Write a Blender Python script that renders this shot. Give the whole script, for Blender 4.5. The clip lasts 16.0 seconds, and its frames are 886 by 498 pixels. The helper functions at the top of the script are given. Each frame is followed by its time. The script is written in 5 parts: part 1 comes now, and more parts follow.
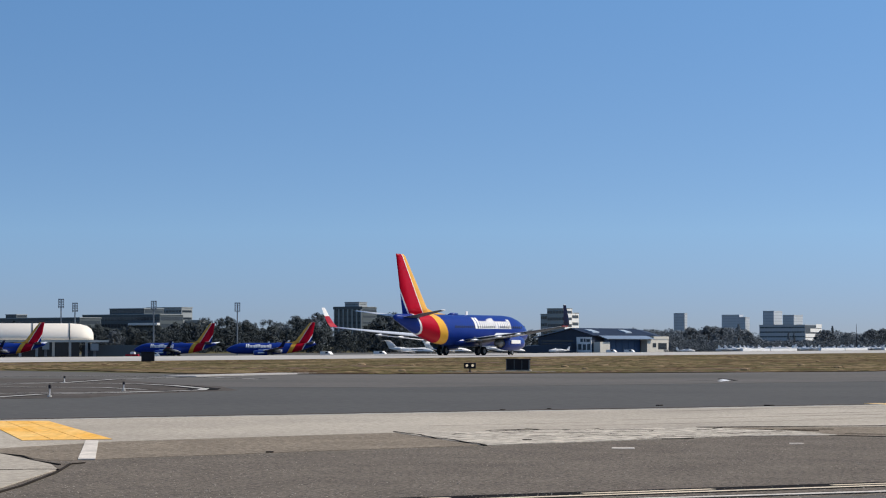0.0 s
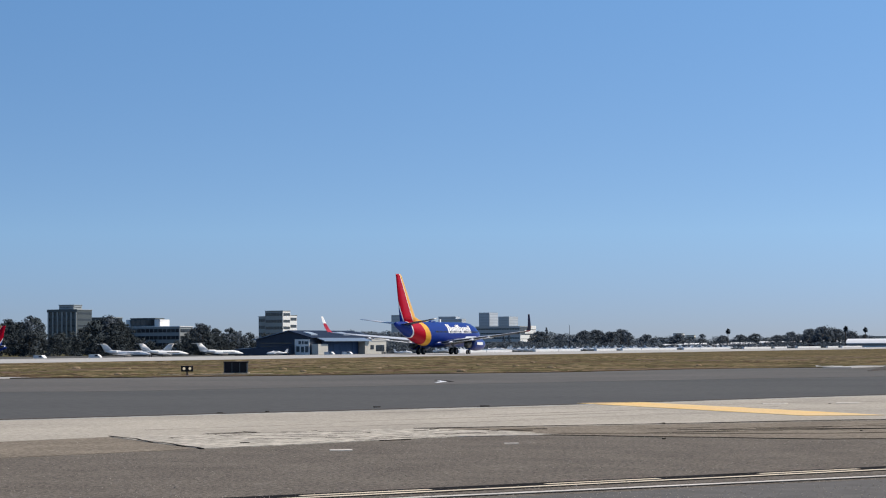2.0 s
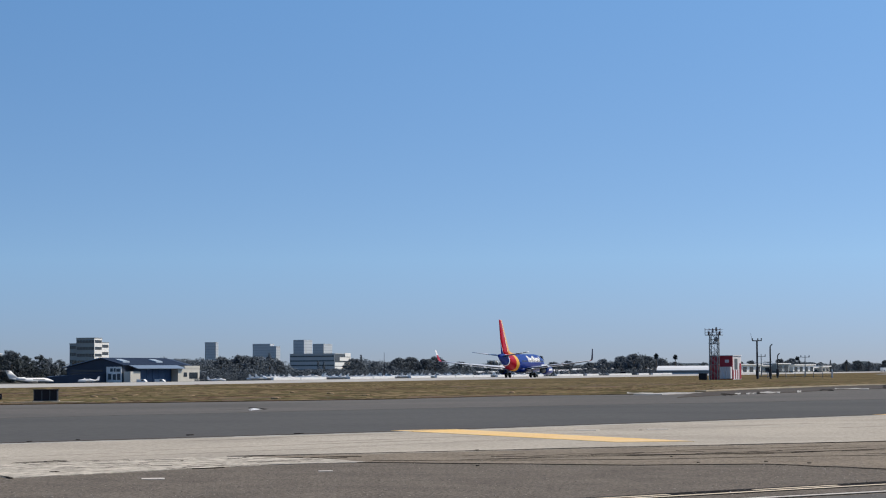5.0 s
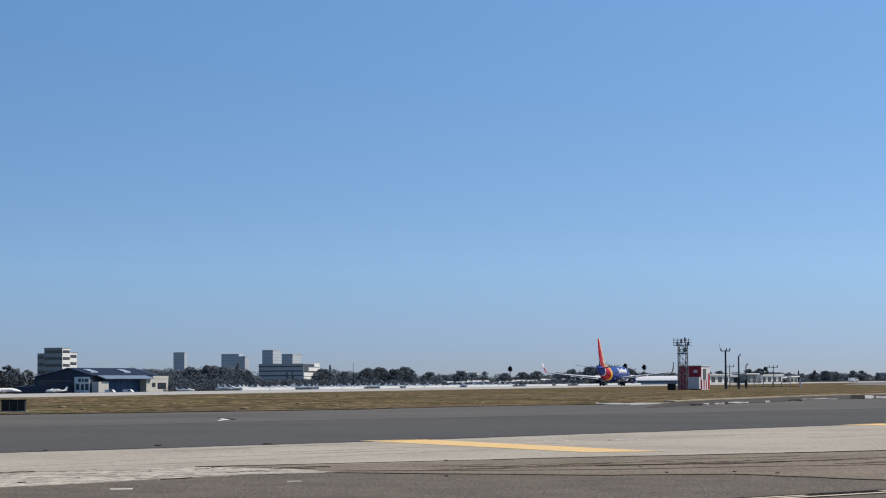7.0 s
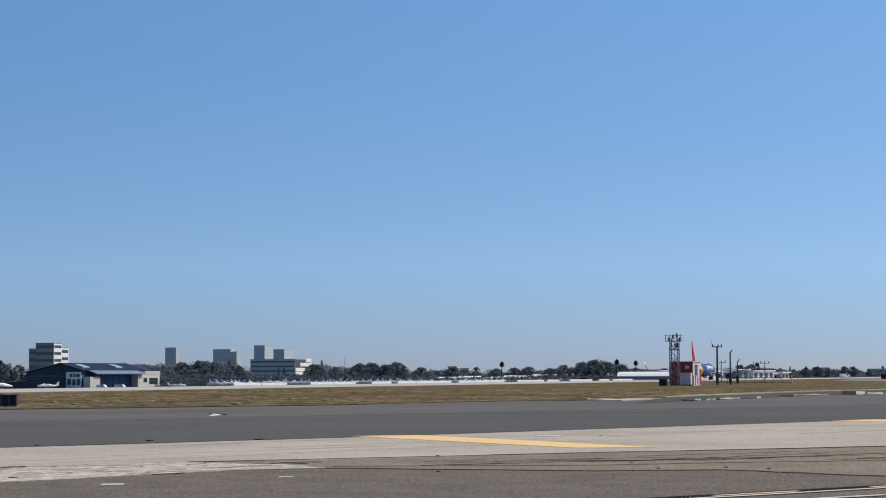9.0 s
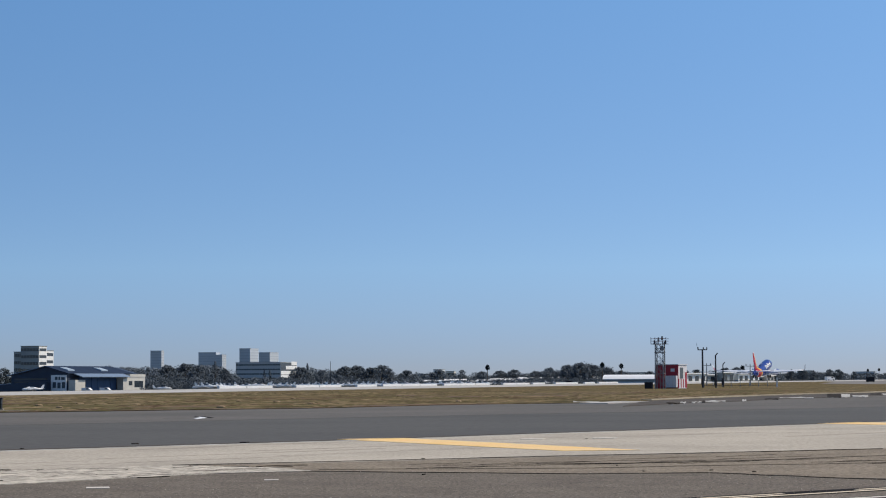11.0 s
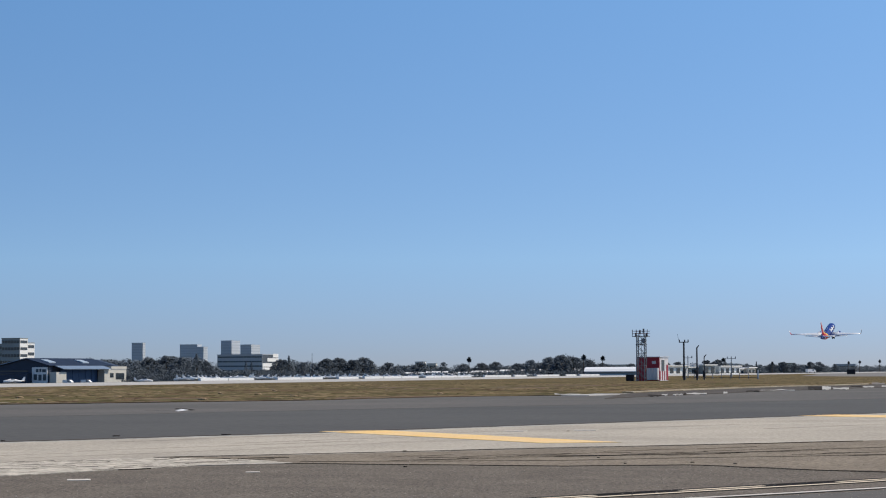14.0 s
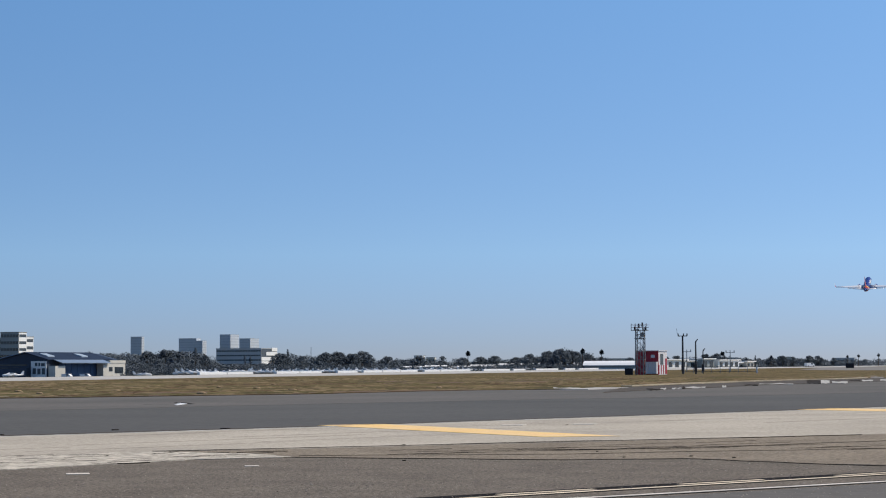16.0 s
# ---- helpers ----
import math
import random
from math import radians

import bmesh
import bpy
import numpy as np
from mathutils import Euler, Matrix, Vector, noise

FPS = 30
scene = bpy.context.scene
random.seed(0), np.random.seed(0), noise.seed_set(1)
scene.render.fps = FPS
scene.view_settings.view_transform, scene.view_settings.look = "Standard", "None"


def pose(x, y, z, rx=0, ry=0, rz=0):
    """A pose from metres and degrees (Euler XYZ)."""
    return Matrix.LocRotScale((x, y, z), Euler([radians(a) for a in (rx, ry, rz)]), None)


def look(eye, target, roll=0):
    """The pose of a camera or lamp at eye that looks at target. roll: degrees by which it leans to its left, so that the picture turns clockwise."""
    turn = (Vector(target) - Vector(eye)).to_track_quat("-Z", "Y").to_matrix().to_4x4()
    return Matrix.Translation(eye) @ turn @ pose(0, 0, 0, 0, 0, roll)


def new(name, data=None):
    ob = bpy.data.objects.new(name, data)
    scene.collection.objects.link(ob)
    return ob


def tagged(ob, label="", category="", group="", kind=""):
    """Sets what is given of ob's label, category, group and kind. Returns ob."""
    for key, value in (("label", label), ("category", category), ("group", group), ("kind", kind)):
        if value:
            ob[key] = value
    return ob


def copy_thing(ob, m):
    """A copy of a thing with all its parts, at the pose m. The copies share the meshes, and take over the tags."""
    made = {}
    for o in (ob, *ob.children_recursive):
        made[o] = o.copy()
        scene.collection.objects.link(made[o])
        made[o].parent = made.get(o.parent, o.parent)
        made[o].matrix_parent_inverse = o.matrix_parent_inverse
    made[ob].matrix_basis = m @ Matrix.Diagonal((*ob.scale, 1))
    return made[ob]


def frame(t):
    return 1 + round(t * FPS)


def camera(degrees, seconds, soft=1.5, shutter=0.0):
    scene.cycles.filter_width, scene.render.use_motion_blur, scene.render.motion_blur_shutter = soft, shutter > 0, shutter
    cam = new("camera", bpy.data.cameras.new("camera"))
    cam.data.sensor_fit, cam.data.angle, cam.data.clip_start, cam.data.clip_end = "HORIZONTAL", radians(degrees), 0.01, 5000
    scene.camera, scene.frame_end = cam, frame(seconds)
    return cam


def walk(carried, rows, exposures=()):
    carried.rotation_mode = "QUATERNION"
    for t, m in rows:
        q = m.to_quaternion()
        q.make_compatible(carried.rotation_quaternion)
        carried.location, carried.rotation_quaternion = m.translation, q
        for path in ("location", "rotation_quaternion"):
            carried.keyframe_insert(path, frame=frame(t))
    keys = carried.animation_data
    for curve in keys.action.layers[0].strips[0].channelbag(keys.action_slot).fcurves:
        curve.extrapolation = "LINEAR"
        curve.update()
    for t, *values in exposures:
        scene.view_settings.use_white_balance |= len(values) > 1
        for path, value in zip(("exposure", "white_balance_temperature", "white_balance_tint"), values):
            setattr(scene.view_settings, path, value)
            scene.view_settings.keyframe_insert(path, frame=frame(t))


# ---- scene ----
EYE = 1.55
cam = camera(24.57, 16.0, soft=1.1)
walk(cam, [
    (0.0, pose(0, 0, EYE, 92.659, 0.033, 33.830)),
    (0.5, pose(0, 0, EYE, 92.638, 0.174, 31.504)),
    (1.0, pose(0, 0, EYE, 92.625, 0.242, 29.364)),
    (1.5, pose(0, 0, EYE, 92.627, 0.325, 27.501)),
    (2.0, pose(0, 0, EYE, 92.700, 0.315, 25.912)),
    (2.5, pose(0, 0, EYE, 92.806, 0.315, 24.588)),
    (3.0, pose(0, 0, EYE, 92.936, 0.328, 23.465)),
    (3.5, pose(0, 0, EYE, 93.085, 0.282, 22.528)),
    (4.0, pose(0, 0, EYE, 93.225, 0.317, 21.763)),
    (4.5, pose(0, 0, EYE, 93.332, 0.334, 21.160)),
    (7.0, pose(0, 0, EYE, 93.718, 0.349, 19.829)),
    (7.5, pose(0, 0, EYE, 93.675, 0.298, 19.751)),
    (8.0, pose(0, 0, EYE, 93.579, 0.299, 19.724)),
    (10.5, pose(0, 0, EYE, 93.650, 0.287, 19.282)),
    (11.0, pose(0, 0, EYE, 93.672, 0.302, 19.193)),
    (11.5, pose(0, 0, EYE, 93.653, 0.306, 19.122)),
    (12.0, pose(0, 0, EYE, 93.649, 0.284, 19.029)),
    (12.5, pose(0, 0, EYE, 93.648, 0.281, 18.907)),
    (13.0, pose(0, 0, EYE, 93.637, 0.284, 18.792)),
    (13.5, pose(0, 0, EYE, 93.564, 0.318, 18.718)),
    (14.0, pose(0, 0, EYE, 93.453, 0.283, 18.676)),
    (14.5, pose(0, 0, EYE, 93.331, 0.279, 18.668)),
    (15.0, pose(0, 0, EYE, 93.283, 0.279, 18.658)),
    (15.5, pose(0, 0, EYE, 93.259, 0.289, 18.653)),
    (16.0, pose(0, 0, EYE, 93.281, 0.291, 18.645)),
], exposures=((0.0, 0.03), (1.0, 0.09), (2.0, 0.06), (4.5, 0.0), (7.0, -0.03), (10.5, -0.03), (13.0, 0.0), (16.0, 0.02)))

# ---- sky, sun ----
SUN_AZ, SUN_EL = 44.0, 46.0          # degrees clockwise from +Y, and up
world = bpy.data.worlds.new("world")
scene.world = world
world.use_nodes = True
wn, wl = world.node_tree.nodes, world.node_tree.links
sky = wn.new("ShaderNodeTexSky")
sky.sky_type, sky.sun_disc = "NISHITA", False
sky.sun_elevation, sky.sun_rotation = radians(SUN_EL), radians(SUN_AZ)
sky.altitude, sky.air_density, sky.dust_density, sky.ozone_density = 0, 1.0, 0.8, 1.6
wn["Background"].inputs["Strength"].default_value = 0.168
wtc, wmp, wno, wmx = wn.new("ShaderNodeTexCoord"), wn.new("ShaderNodeMapping"), wn.new("ShaderNodeVectorMath"), wn.new("ShaderNodeMix")
wmp.inputs["Scale"].default_value, wmp.inputs["Location"].default_value = (1, 1, 2.4), (0, 0, 0.055)
wno.operation = "NORMALIZE"
wmx.data_type, wmx.blend_type = "RGBA", "MULTIPLY"
wmx.inputs[0].default_value = 1.0
wl.new(wtc.outputs["Generated"], wmp.inputs["Vector"])
wl.new(wmp.outputs[0], wno.inputs[0])
wl.new(wno.outputs[0], sky.inputs["Vector"])
wl.new(sky.outputs[0], wmx.inputs[6])
wl.new(wmx.outputs[2], wn["Background"].inputs["Color"])
# the haze's tint over the height above the horizon, the same all round
wse, wra = wn.new("ShaderNodeSeparateXYZ"), wn.new("ShaderNodeValToRGB")
wl.new(wtc.outputs["Generated"], wse.inputs[0])
wl.new(wse.outputs["Z"], wra.inputs[0])
tints = [(0.0, (0.60, 0.595, 0.775)), (0.02, (0.69, 0.73, 0.89)), (0.055, (0.84, 0.985, 1.10)), (0.185, (0.825, 1.155, 1.34)), (0.6, (0.82, 1.10, 1.27))]
while len(wra.color_ramp.elements) < len(tints):
    wra.color_ramp.elements.new(0.9)
for e, (p, c) in zip(wra.color_ramp.elements, tints):
    e.position, e.color = p, (c[0] / 1.5, c[1] / 1.5, c[2] / 1.5, 1)
wl.new(wra.outputs[0], wmx.inputs[7])
sun = new("sun", bpy.data.lights.new("sun", "SUN"))
sun.data.energy, sun.data.angle, sun.data.color = 4.25, radians(0.53), (1.0, 0.90, 0.77)
SUN_DIR = Vector((math.sin(radians(SUN_AZ)) * math.cos(radians(SUN_EL)), math.cos(radians(SUN_AZ)) * math.cos(radians(SUN_EL)), math.sin(radians(SUN_EL))))
sun.matrix_world = look(SUN_DIR * 50, (0, 0, 0))


# ---- materials ----
def material(name, color, rough=0.7, metal=0.0, vary=0.25, scale=1.0, fine=20.0, bump=0.0, stretch=(1, 1, 1), tint=None, spec=0.4, per_object=0.0, sharp=0.2, island=0.0, turn=0.0):
    """A surface with variation at two scales; tint is the second colour of the large stains."""
    m = bpy.data.materials.new(name)
    m.use_nodes = True
    n, l = m.node_tree.nodes, m.node_tree.links
    b = n["Principled BSDF"]
    b.inputs["Roughness"].default_value, b.inputs["Metallic"].default_value = rough, metal
    b.inputs["Specular IOR Level"].default_value = spec
    tc, mp = n.new("ShaderNodeTexCoord"), n.new("ShaderNodeMapping")
    mp.inputs["Scale"].default_value = stretch
    where = tc.outputs["Object"]
    if turn:
        tn = n.new("ShaderNodeMapping")
        tn.inputs["Rotation"].default_value = (0, 0, radians(turn))
        l.new(where, tn.inputs["Vector"])
        where = tn.outputs[0]
    l.new(where, mp.inputs["Vector"])
    big, small = n.new("ShaderNodeTexNoise"), n.new("ShaderNodeTexNoise")
    big.inputs["Scale"].default_value, small.inputs["Scale"].default_value = scale, fine
    big.inputs["Detail"].default_value, small.inputs["Detail"].default_value, small.inputs["Roughness"].default_value = 6, 7, 0.68
    for t in (big, small):
        l.new(mp.outputs[0], t.inputs["Vector"])
    other = tint or tuple(c * (1 - vary) for c in color)
    mix, ramp = n.new("ShaderNodeMix"), n.new("ShaderNodeMapRange")
    mix.data_type = "RGBA"
    ramp.inputs[1].default_value, ramp.inputs[2].default_value = 0.35, 0.68
    l.new(big.outputs["Fac"], ramp.inputs[0])
    l.new(ramp.outputs[0], mix.inputs[0])
    mix.inputs[6].default_value, mix.inputs[7].default_value = (*color, 1), (*other, 1)
    grain, mr = n.new("ShaderNodeMix"), n.new("ShaderNodeMapRange")
    grain.data_type, grain.blend_type = "RGBA", "MULTIPLY"
    mr.inputs[1].default_value, mr.inputs[2].default_value = 0.5 - sharp, 0.5 + sharp
    mr.inputs[3].default_value, mr.inputs[4].default_value = 1 - vary, 1 + vary * 0.6
    l.new(small.outputs["Fac"], mr.inputs[0])
    grain.inputs[0].default_value = 1.0
    l.new(mix.outputs[2], grain.inputs[6])
    l.new(mr.outputs[0], grain.inputs[7])
    out = grain.outputs[2]
    if per_object:
        oi, hs, m2 = n.new("ShaderNodeObjectInfo"), n.new("ShaderNodeHueSaturation"), n.new("ShaderNodeMapRange")
        m2.inputs[3].default_value, m2.inputs[4].default_value = 1 - per_object, 1 + per_object
        l.new(oi.outputs["Random"], m2.inputs[0])
        l.new(m2.outputs[0], hs.inputs["Value"])
        l.new(out, hs.inputs["Color"])
        out = hs.outputs[0]
    if island:
        ge, hi, m3 = n.new("ShaderNodeNewGeometry"), n.new("ShaderNodeHueSaturation"), n.new("ShaderNodeMapRange")
        m3.inputs[3].default_value, m3.inputs[4].default_value = 1 - island, 1 + island
        l.new(ge.outputs["Random Per Island"], m3.inputs[0])
        l.new(m3.outputs[0], hi.inputs["Value"])
        l.new(out, hi.inputs["Color"])
        out = hi.outputs[0]
    l.new(out, b.inputs["Base Color"])
    if bump:
        bp = n.new("ShaderNodeBump")
        bp.inputs["Strength"].default_value, bp.inputs["Distance"].default_value = 0.6, bump
        l.new(small.outputs["Fac"], bp.inputs["Height"])
        l.new(bp.outputs[0], b.inputs["Normal"])
    return m


def livery(name, zslope, zero, bands, rough=0.28):
    """Paint in slanted bands along the body: bands are (position, colour), from the tail forward."""
    m = material(name, (0.5, 0.5, 0.5), rough, spec=0.09)
    n, l = m.node_tree.nodes, m.node_tree.links
    b = n["Principled BSDF"]
    tc, sep = n.new("ShaderNodeTexCoord"), n.new("ShaderNodeSeparateXYZ")
    l.new(tc.outputs["Object"], sep.inputs[0])
    sub, mul, add = (n.new("ShaderNodeMath") for _ in range(3))
    sub.operation, mul.operation, add.operation = "SUBTRACT", "MULTIPLY", "ADD"
    l.new(sep.outputs["Z"], sub.inputs[0])
    sub.inputs[1].default_value = zero
    l.new(sub.outputs[0], mul.inputs[0])
    mul.inputs[1].default_value = zslope
    l.new(mul.outputs[0], add.inputs[0])
    l.new(sep.outputs["X"], add.inputs[1])
    mr, ramp = n.new("ShaderNodeMapRange"), n.new("ShaderNodeValToRGB")
    mr.inputs[1].default_value, mr.inputs[2].default_value = -20, 20
    l.new(add.outputs[0], mr.inputs[0])
    l.new(mr.outputs[0], ramp.inputs[0])
    cr = ramp.color_ramp
    cr.interpolation = "CONSTANT"
    while len(cr.elements) < len(bands):
        cr.elements.new(0.9)
    for e, (p, c) in zip(cr.elements, bands):
        e.position, e.color = (p + 20) / 40, (*c, 1)
    dirt, mrd, gm = n.new("ShaderNodeTexNoise"), n.new("ShaderNodeMapRange"), n.new("ShaderNodeMix")
    dirt.inputs["Scale"].default_value = 0.8
    l.new(tc.outputs["Object"], dirt.inputs["Vector"])
    mrd.inputs[3].default_value, mrd.inputs[4].default_value = 0.85, 1.1
    l.new(dirt.outputs["Fac"], mrd.inputs[0])
    gm.data_type, gm.blend_type = "RGBA", "MULTIPLY"
    gm.inputs[0].default_value = 1.0
    l.new(ramp.outputs[0], gm.inputs[6])
    l.new(mrd.outputs[0], gm.inputs[7])
    l.new(gm.outputs[2], b.inputs["Base Color"])
    return m


BLUE, RED, YELLOW, WHITE = (0.010, 0.035, 0.222), (0.43, 0.003, 0.020), (0.80, 0.42, 0.055), (0.8, 0.8, 0.8)
M = dict(
    body=livery("airliner_body_paint", 0.55, 3.4, [(-20, BLUE), (-11.3, WHITE), (-11.05, RED), (-7.9, YELLOW), (-6.4, BLUE)]),
    fin=livery("airliner_fin_paint", 0.64, 5.0, [(-20, BLUE), (-12.7, WHITE), (-12.35, RED), (-9.4, WHITE), (-9.25, (0.76, 0.40, 0.075))]),
    blue=material("blue_gloss_paint", BLUE, 0.3, vary=0.12, spec=0.3),
    red=material("red_gloss_paint", RED, 0.35, vary=0.12, spec=0.25),
    wing=material("pale_grey_wing_paint", (0.76, 0.77, 0.78), 0.3, vary=0.08),
    navy=material("dark_navy_paint", (0.012, 0.018, 0.055), 0.5, vary=0.1, spec=0.1),
    # near-black grey that holds the shade under wings and tailplanes
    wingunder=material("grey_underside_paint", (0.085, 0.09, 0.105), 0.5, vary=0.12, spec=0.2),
    white=material("white_paint", (0.89, 0.865, 0.82), 0.4, vary=0.05, scale=0.6),
    chrome=material("polished_metal", (0.7, 0.7, 0.72), 0.2, 1.0, vary=0.1),
    metal=material("weathered_galvanised_steel", (0.28, 0.29, 0.3), 0.5, 0.7, vary=0.3, scale=3),
    darkmetal=material("dark_steel", (0.05, 0.05, 0.055), 0.5, 0.4, vary=0.3, scale=3),
    rubber=material("tyre_rubber", (0.02, 0.02, 0.02), 0.85, vary=0.3, scale=4),
    glass=material("dark_window_glass", (0.03, 0.04, 0.05), 0.12, vary=0.3, scale=0.1, spec=0.6),
    asphalt=material("old_dark_asphalt", (0.190, 0.162, 0.132), 0.95, vary=0.6, scale=0.9, fine=20.0, bump=0.02, tint=(0.150, 0.128, 0.105), spec=0.04, sharp=0.14),
    worn=material("worn_darker_concrete", (0.37, 0.328, 0.27), 0.95, vary=0.3, scale=0.5, fine=8, spec=0.03),
    bright=material("scraped_bright_concrete", (0.55, 0.495, 0.41), 0.95, vary=0.3, scale=0.5, fine=8, spec=0.03),
    darkasphalt=material("dark_island_asphalt", (0.088, 0.077, 0.068), 0.95, vary=0.3, scale=0.3, fine=4.0, bump=0.02, tint=(0.118, 0.104, 0.09), spec=0.04, sharp=0.15),
    brown=material("brown_worn_asphalt", (0.272, 0.226, 0.171), 0.95, vary=0.48, scale=0.7, fine=11.0, bump=0.012, tint=(0.208, 0.172, 0.132), spec=0.04, sharp=0.14),
    concrete=material("pale_weathered_concrete", (0.475, 0.422, 0.345), 0.95, vary=0.26, scale=0.25, fine=10.0, bump=0.008, tint=(0.385, 0.342, 0.281), spec=0.04, sharp=0.13),
    patch=material("rough_patched_concrete", (0.57, 0.51, 0.42), 0.95, vary=0.5, scale=1.2, fine=5.0, bump=0.03, tint=(0.40, 0.36, 0.30), spec=0.04, sharp=0.13),
    taxi=material("grey_sealed_asphalt", (0.098, 0.0965, 0.093), 0.95, vary=0.2, scale=0.1, fine=3.0, bump=0.01, tint=(0.116, 0.113, 0.108), spec=0.04),
    taxi2=material("lighter_sealed_asphalt", (0.150, 0.139, 0.127), 0.95, vary=0.22, scale=0.1, fine=2.5, bump=0.01, tint=(0.118, 0.112, 0.104), spec=0.04),
    runway=material("pale_runway_concrete", (0.50, 0.475, 0.44), 0.9, vary=0.2, scale=0.05, fine=2.0, spec=0.05),
    ground=material("dry_ground", (0.14, 0.115, 0.065), 0.95, vary=0.35, scale=0.03, fine=0.5, tint=(0.09, 0.095, 0.04), spec=0.05),
    grass=material("dry_mown_grass", (0.188, 0.134, 0.070), 0.95, vary=0.7, scale=0.1, fine=0.5, bump=0.05, tint=(0.094, 0.080, 0.034), spec=0.02, sharp=0.13),
    drytuft=material("dry_straw", (0.225, 0.166, 0.092), 0.95, vary=0.25, scale=0.2, spec=0.03, island=0.3),
    heap=material("dug_tan_soil", (0.33, 0.24, 0.145), 0.95, vary=0.3, scale=2, fine=9, spec=0.02),
    greentuft=material("dull_green_grass", (0.118, 0.098, 0.044), 0.95, vary=0.3, scale=0.3, spec=0.03, island=0.35),
    browntuft=material("withered_brown_grass", (0.125, 0.082, 0.048), 0.95, vary=0.3, scale=0.3, spec=0.03, island=0.35),
    grit=material("loose_stone_grit", (0.36, 0.315, 0.255), 0.9, vary=0.2, scale=3, spec=0.02, island=0.4),
    # bare concrete, and the painted bright reflections at the pavement edge
    padpale=material("bright_bare_concrete", (0.55, 0.525, 0.48), 0.9, vary=0.35, scale=0.3, fine=2, spec=0.04),
    sand=material("pale_sandy_soil", (0.46, 0.39, 0.28), 0.95, vary=0.3, scale=0.3, fine=2, spec=0.02),
    apron=material("apron_concrete", (0.22, 0.205, 0.19), 0.95, vary=0.2, scale=0.05, fine=1.0, spec=0.1),
    yellow=material("worn_yellow_marking", (0.84, 0.55, 0.22), 0.9, vary=0.18, scale=0.9, fine=12, tint=(0.76, 0.56, 0.32), spec=0.03),
    amber=material("worn_amber_marking", (0.86, 0.46, 0.10), 0.9, vary=0.22, scale=1.4, fine=8, tint=(0.88, 0.56, 0.20), spec=0.03, stretch=(1, 0.3, 1), turn=-38),
    paleyellow=material("faded_yellow_marking", (0.83, 0.69, 0.51), 0.9, vary=0.15, scale=1.2, fine=12, spec=0.02),
    marking=material("worn_white_marking", (0.76, 0.69, 0.60), 0.9, vary=0.28, scale=1.5, fine=9, spec=0.02),
    black=material("black_marking", (0.022, 0.02, 0.019), 0.95, vary=0.3, scale=2, spec=0.02),
    crack=material("crack_filler", (0.045, 0.038, 0.032), 0.95, vary=0.3, scale=2, spec=0.02),
    darkbox=material("charcoal_painted_steel", (0.030, 0.029, 0.034), 0.6, vary=0.3, scale=2, spec=0.12),
    shedred=material("faded_red_panel", (0.42, 0.03, 0.05), 0.6, vary=0.2, scale=1.0),
    shedwhite=material("white_panel", (0.75, 0.72, 0.72), 0.6, vary=0.12, scale=1.0),
    orange=material("red_orange_tower_paint", (0.30, 0.06, 0.045), 0.6, vary=0.2, scale=2.0),
    # both foliage colours lean blue: distance haze put into them, leaf2 the more
    leaf=material("dark_foliage", (0.054, 0.065, 0.070), 0.95, vary=0.2, scale=0.15, fine=1.0, tint=(0.045, 0.054, 0.059), per_object=0.2, spec=0.02, island=0.1),
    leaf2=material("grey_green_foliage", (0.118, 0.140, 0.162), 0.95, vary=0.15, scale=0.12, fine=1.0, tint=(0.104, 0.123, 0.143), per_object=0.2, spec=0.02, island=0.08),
    bark=material("bark", (0.13, 0.1, 0.075), 0.9, vary=0.3, scale=2),
    # tower colours are paled towards blue: distance haze put into them
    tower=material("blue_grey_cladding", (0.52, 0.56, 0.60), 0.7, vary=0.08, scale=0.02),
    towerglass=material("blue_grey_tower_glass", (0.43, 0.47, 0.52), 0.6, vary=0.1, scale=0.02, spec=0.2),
    office=material("grey_office_cladding", (0.34, 0.36, 0.36), 0.7, vary=0.12, scale=0.05),
    # light hazy grey: the haze in front of the low-rise office is in this colour
    hazeoffice=material("pale_grey_cladding", (0.50, 0.52, 0.54), 0.7, vary=0.1, scale=0.05, spec=0.2),
    officedark=material("dark_office_cladding", (0.088, 0.104, 0.110), 0.5, vary=0.15, scale=0.05),
    pale=material("pale_office_cladding", (0.8, 0.79, 0.76), 0.7, vary=0.08, scale=0.05),
    cream=material("cream_render", (0.60, 0.57, 0.50), 0.8, vary=0.12, scale=0.2),
    hangartop=material("navy_metal_roof", (0.022, 0.036, 0.068), 0.75, 0.0, vary=0.15, scale=0.1, spec=0.08),
    dirt=material("bare_brown_soil", (0.17, 0.115, 0.075), 0.95, vary=0.35, scale=0.4, fine=1.5, spec=0.05),
    hangarblue=material("blue_ribbed_steel", (0.040, 0.056, 0.088), 0.5, 0.2, vary=0.2, scale=0.2, fine=3.0),
    monitor=material("blue_grey_roof_light", (0.36, 0.43, 0.50), 0.5, vary=0.1, scale=0.2),
    hangarroof=material("grey_blue_metal_roof", (0.22, 0.28, 0.36), 0.45, 0.3, vary=0.12, scale=0.1),
    hangardoor=material("blue_hangar_door", (0.048, 0.098, 0.195), 0.6, vary=0.15, scale=0.3, spec=0.2),
    vault=material("cream_vaulted_roof", (0.84, 0.77, 0.66), 0.6, vary=0.06, scale=0.05),
)
lamp_glow = material("lit_sign_lens", (0.8, 0.75, 0.6), 0.4)
lamp_glow.node_tree.nodes["Principled BSDF"].inputs["Emission Color"].default_value = (1.0, 0.85, 0.6, 1)
lamp_glow.node_tree.nodes["Principled BSDF"].inputs["Emission Strength"].default_value = 0.45


